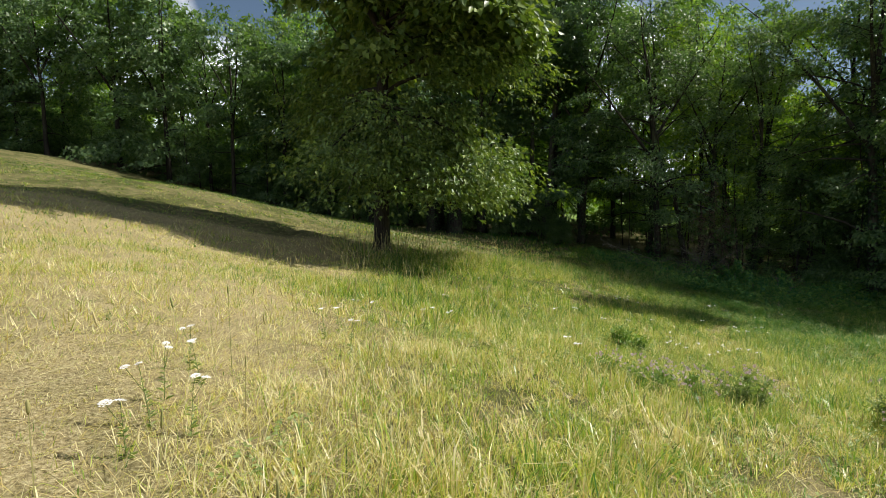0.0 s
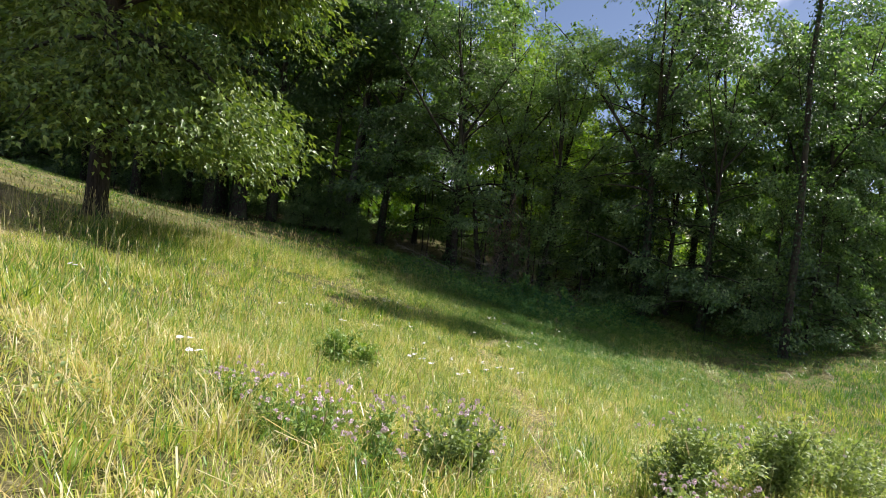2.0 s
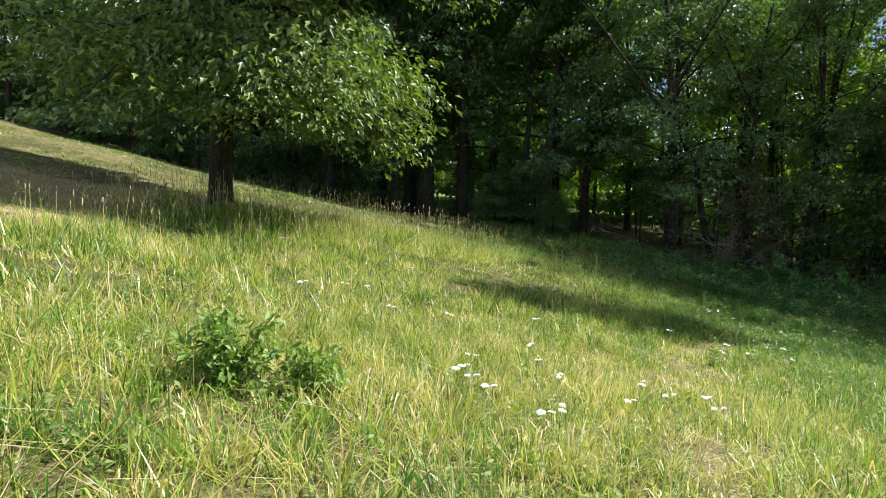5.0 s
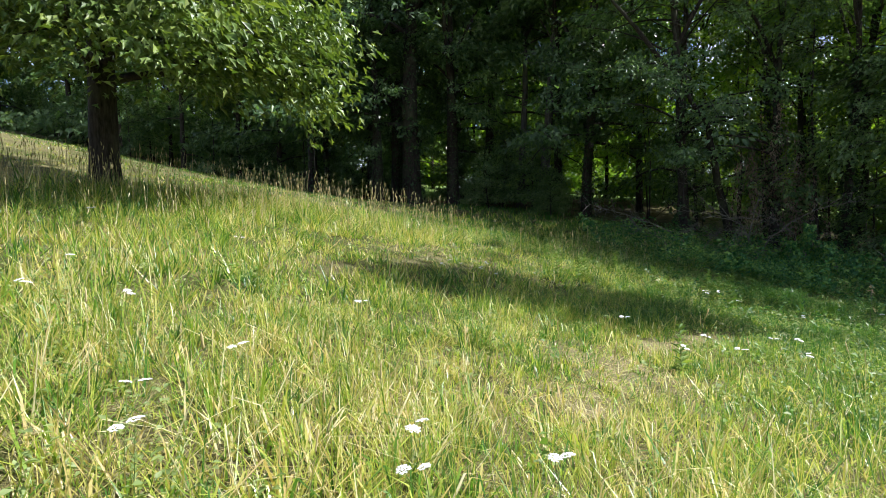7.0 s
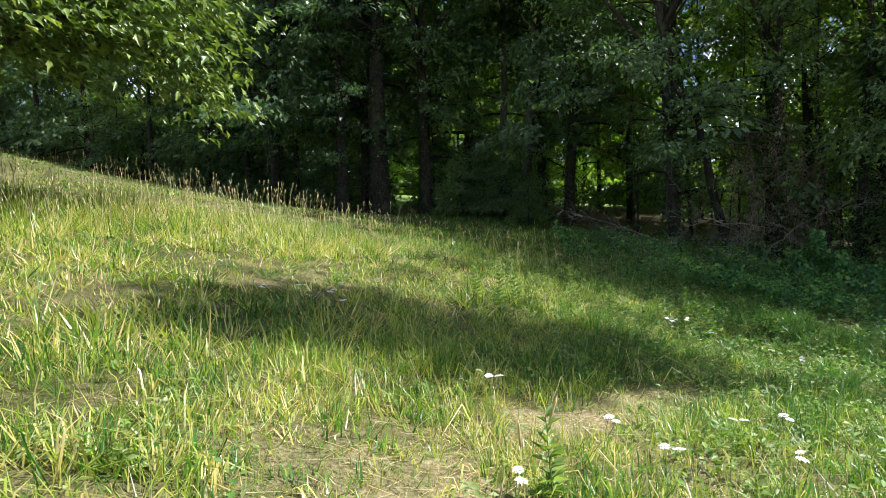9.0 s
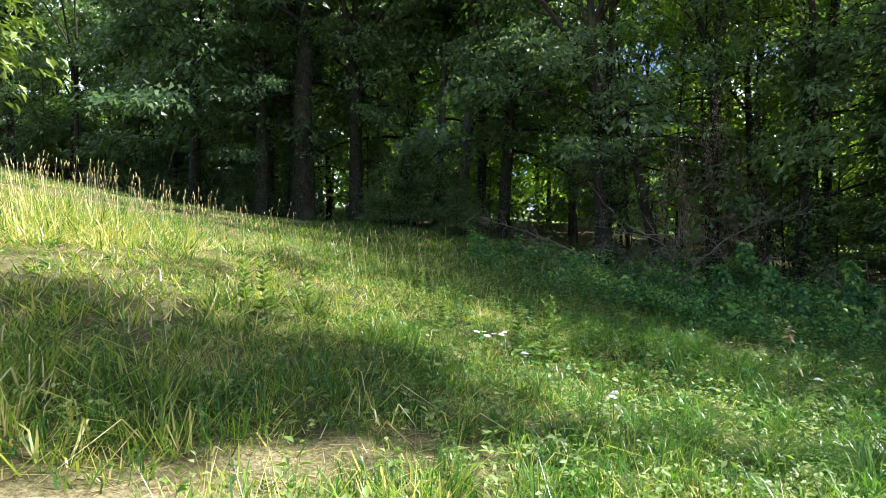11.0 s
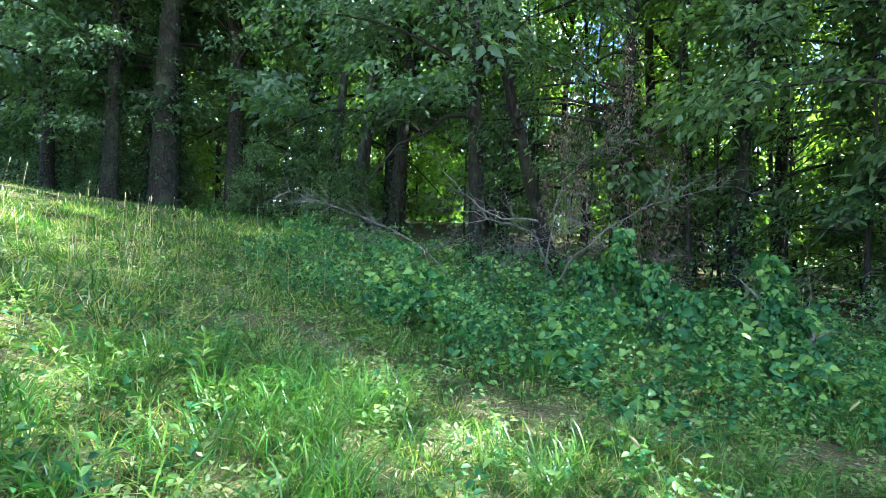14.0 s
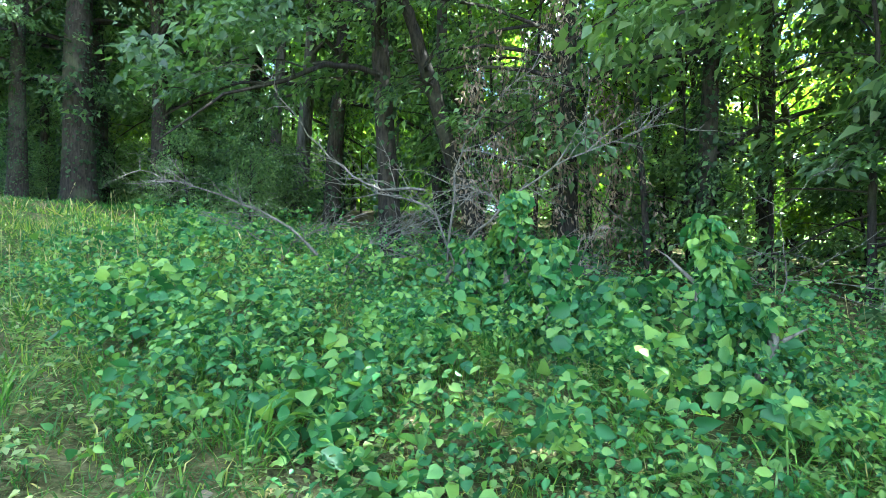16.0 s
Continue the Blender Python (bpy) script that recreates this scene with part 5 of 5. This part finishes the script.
rng = np.random.default_rng(401)
for k in range(230):
    s, o = rng.uniform(18.5, 27.4), rng.uniform(-1.6, 6.0) * rng.uniform(0.3, 1.0)
    x, y = TRAIL_A[0] + s * TRAIL_D[0] - o * TRAIL_D[1], TRAIL_A[1] + s * TRAIL_D[1] + o * TRAIL_D[0]
    if worn(x, y) < 0.45:
        arching_grass(x, y, rng.uniform(0.3, 0.55), 30, 410 + k, 0.11 if k % 37 else 0.7)
rng = np.random.default_rng(402)
for k in range(46):
    x, y = rng.uniform(10.8, 13.0), rng.uniform(19.6, 21.6)
    if worn(x, y) < 0.4:
        arching_grass(x, y, rng.uniform(0.35, 0.55), 34, 910 + k, 0.09)
for k, (x, y) in enumerate(((13.0, 23.3), (13.25, 23.6), (12.8, 23.7))):
    arching_grass(x, y, 0.55, 60, 870 + k, 0.08)


def foxtail(h, seed):
    """A foxtail stalk with its soft tan cylinder of seed."""
    rng = np.random.default_rng(seed)
    base = new("foxtail_stalk")
    p, r = limb_run(rng, np.array([0, 0, -0.03]), rng.uniform(0, 6.28), radians(60), h, 0.002, -0.06, 6, 0.04)
    v, f = tubes([(p, np.maximum(r, 0.0013))], 4)
    part("stem", make_mesh("stem", v, f, M_STEM, True), base)
    d = unit(p[-1] - p[-2])
    k = np.linspace(0, 1, 7)
    q = p[-1] + d * (k * 0.10)[:, None] - np.array([0, 0, 1.0]) * (0.025 * k ** 2)[:, None]
    v, (a, b) = tubes([(q, 0.0075 * np.sin(np.pi * (0.10 + 0.86 * k)) + 0.001)], 6)
    t = rng.random(150)
    root = np.stack([np.interp(t, k, q[:, c]) for c in range(3)], -1)
    o = unit(rng.normal(0, 1, (150, 3)))
    bv, bf = leaves(root, o + d * 1.2, rng.normal(0, 1, o.shape), 0.017, 0.0022, "blade")
    me = make_mesh("seed_head", np.concatenate([v, bv]), [a, np.concatenate([b, bf[0] + len(v)])], M_SEED, True, dry=np.full(len(v) + len(bv), 0.9))
    part("seed_head", me, base, "bristly tan seed head")
    return tagged(base, "foxtail grass stalk with a bristly tan seed head", "grass", "foxtail stalks")


FOXTAIL = [foxtail(0.42, 621), foxtail(0.5, 622), foxtail(0.36, 623)]
rng = np.random.default_rng(624)
for k in range(34):
    s, o = rng.uniform(20.5, 26.0), rng.uniform(-1.4, 2.6)
    x, y = TRAIL_A[0] + s * TRAIL_D[0] - o * TRAIL_D[1], TRAIL_A[1] + s * TRAIL_D[1] + o * TRAIL_D[0]
    m = pose(x, y, float(ground_z(x, y)), 0, 0, rng.uniform(0, 360)) @ Matrix.Scale(rng.uniform(0.8, 1.1), 4)
    if k < 3:
        FOXTAIL[k].matrix_basis = m
    else:
        copy_thing(FOXTAIL[k % 3], m)


# ---- brush pile and dead wood ----
def dead_branch(points, r0, seed, twigs, label, mat=None, group="dead branches of the brush pile"):
    """A bare fallen bough with forking twigs."""
    rng = np.random.default_rng(seed)
    pts = np.array(points, float)
    base_at = pts[0].copy()
    pts = pts - base_at
    fine = np.linspace(0, len(pts) - 1, 3 * len(pts))
    p = np.stack([np.interp(fine, np.arange(len(pts)), pts[:, a]) for a in range(3)], -1)
    p[1:-1] = 0.25 * p[:-2] + 0.5 * p[1:-1] + 0.25 * p[2:]
    p += rng.normal(0, 0.018, p.shape)
    r0 = r0 * (0.62 if r0 < 0.1 else 1)
    runs = [(p, r0 * np.linspace(1, 0.22, len(p)))]
    for k in range(int(twigs * 1.7)):
        i = rng.integers(2, len(p))
        d = p[min(i + 1, len(p) - 1)] - p[i - 1]
        az = math.atan2(d[1], d[0]) + rng.choice([-1, 1]) * rng.uniform(0.3, 1.3)
        q, r = limb_run(rng, p[i], az, rng.uniform(-0.3, 1.0), rng.uniform(0.3, 0.95), r0 * 0.38, rng.uniform(-0.3, 0.1), 6, 0.35)
        runs.append((q, np.maximum(r, 0.003)))
        for m in range(3):
            q2, r2 = limb_run(rng, q[rng.integers(2, 5)], az + rng.normal(0, 0.9), rng.uniform(-0.5, 0.9), rng.uniform(0.12, 0.4), r0 * 0.2, -0.1, 5, 0.35)
            runs.append((q2, np.maximum(r2, 0.0022)))
    v, f = tubes(runs, 5)
    ob = new("dead_branch", make_mesh("dead_branch", v, f, mat or M_DEAD, True))
    ob.location = base_at
    return tagged(ob, label, "branch", group)


dead_branch([(13.96, 26.62, -0.43), (13.27, 26.8, -0.38), (12.77, 26.88, -0.01), (12.34, 26.84, 0.5), (11.91, 26.78, 1.15)], 0.028, 501, 9, "bare grey bough leaning up out of the brush pile")
dead_branch([(12.9, 27.4, -1.6), (12.05, 27.69, -0.85), (11.19, 27.99, -0.42), (10.17, 28.14, -0.1), (9.56, 28.12, 0.1)], 0.04, 502, 14, "long bare bough lying low across the brush pile")
dead_branch([(14.0, 26.72, -1.75), (14.33, 26.65, -1.18), (14.78, 26.47, -0.64), (15.24, 26.25, -0.32), (15.77, 25.98, -0.1), (16.08, 25.81, -0.01)], 0.034, 503, 10, "lichen-pale bough slanting over the creeper")
dead_branch([(14.15, 27.34, -1.6), (14.15, 27.3, -0.83), (14.31, 27.15, 0.11), (14.66, 27.07, 0.62), (15.37, 26.84, 1.17)], 0.03, 504, 9, "thin bare bough rising from the brush pile")
dead_branch([(15.25, 26.55, -1.75), (15.01, 26.36, -0.95), (14.69, 26.47, -0.52), (14.2, 26.6, -0.35)], 0.026, 505, 8, "crooked bare bough in the brush pile")
dead_branch([(14.36, 27.15, -1.6), (13.93, 27.42, -0.54), (13.31, 27.63, -0.36), (12.49, 27.84, -0.16)], 0.03, 506, 12, "bare bough tangled in the brush pile")
dead_branch([(17.31, 25.6, -1.85), (17.35, 25.58, -1.27), (17.41, 25.77, -0.77)], 0.014, 507, 6, "dry twig standing in the creeper")
for k in range(7):
    rng = np.random.default_rng(520 + k)
    x, y = rng.uniform(11.6, 15.6), rng.uniform(26.4, 28.4)
    a = rng.uniform(0, 6.28)
    z = float(ground_z(x, y))
    dead_branch([(x, y, z - 0.05), (x + 0.5 * math.cos(a), y + 0.3 * math.sin(a), z + 0.45), (x + 1.1 * math.cos(a), y + 0.6 * math.sin(a), z + rng.uniform(0.5, 1.0))],
                0.022, 540 + k, 10, "bare twiggy bough tangled in the brush pile")
# a dark leaning limb high over the pile
dead_branch([(14.6, 29.7, -1.5), (13.9, 29.2, 0.9), (13.61, 28.96, 1.97), (13.39, 28.75, 2.68), (12.88, 28.53, 3.15), (12.4, 28.2, 4.1), (12.1, 27.9, 5.6)],
            0.15, 560, 8, "dark leaning tree limb above the brush pile", M_BARK, "leaning limbs")
dead_branch([(18.3, 32.6, -1.4), (18.0, 32.2, 2.0), (17.6, 31.6, 4.6), (17.9, 31.4, 6.0), (18.8, 31.2, 7.6)], 0.14, 561, 8, "dark forked limb against the sky", M_BARK, "leaning limbs")


def hanging_vines(x, y, top, seed, n=14):
    """Withered climbers hanging from a trunk, brown leaves on thin strands."""
    rng = np.random.default_rng(seed)
    base = new("hanging_vine")
    runs, pos = [], []
    for k in range(n):
        a, r = rng.uniform(0, 6.28), rng.uniform(0.1, 0.75)
        h0, h1 = rng.uniform(0.5, 1.0) * top, rng.uniform(0.0, 0.35) * top
        z = np.linspace(h0, h1, 9)
        p = np.stack([r * math.cos(a) + np.cumsum(rng.normal(0, 0.09, 9)), r * math.sin(a) + np.cumsum(rng.normal(0, 0.09, 9)), z], -1)
        runs.append((p, np.full(9, 0.004)))
        t = rng.uniform(0, 8, 110)
        pos.append(np.stack([np.interp(t, np.arange(9), p[:, q]) for q in range(3)], -1))
    v, f = tubes(runs, 4)
    part("strand", make_mesh("strand", v, f, M_BARK, True), base)
    pos = np.concatenate(pos) + rng.normal(0, 0.05, (110 * n, 3))
    o = rng.normal(0, 0.5, pos.shape) + [0, 0, -0.9]
    ln = rng.uniform(0.05, 0.11, len(pos))
    lv, lf = leaves(pos, o, rng.normal(0, 1, pos.shape), ln, ln * 0.4)
    tagged(part("withered_foliage", make_mesh("withered_foliage", lv, lf, M_DRYLEAF), base, "brown withered leaves"), kind="stuff")
    base.location = (x, y, float(ground_z(x, y)))
    return tagged(base, "withered brown climber hanging from the trees", "vine", "withered climbers")


hanging_vines(15.7, 29.0, 5.5, 601, 13)
hanging_vines(14.9, 28.4, 4.5, 602, 11)
hanging_vines(16.4, 28.9, 4.0, 603, 10)


def litter(n=1500):
    """Dry fallen leaves on the footpath and under the wood's edge."""
    rng = np.random.default_rng(701)
    x, y = rng.uniform(9.5, 19.5, n * 6), rng.uniform(20.0, 28.0, n * 6)
    keep = rng.random(n * 6) < np.clip(worn(x, y) * 1.2 * smooth(20, 21.5, y) + 0.12 * smooth(-3, 0, into_wood(x, y)), 0, 1)
    x, y = x[keep][:n], y[keep][:n]
    m = len(x)
    az = rng.uniform(0, 6.28, m)
    o = np.stack([np.cos(az), np.sin(az), rng.normal(0, 0.2, m)], -1)
    ln = rng.uniform(0.04, 0.09, m)
    v, f = leaves(np.stack([x, y, ground_z(x, y) + 0.008], -1), o, np.array([[0, 0, 1.0]]) + rng.normal(0, 0.3, o.shape), ln, ln * 0.55)
    return tagged(new("leaf_litter", make_mesh("leaf_litter", v, f, M_DRYLEAF)), "dry brown fallen leaves on the footpath", "leaves", kind="stuff")


litter()
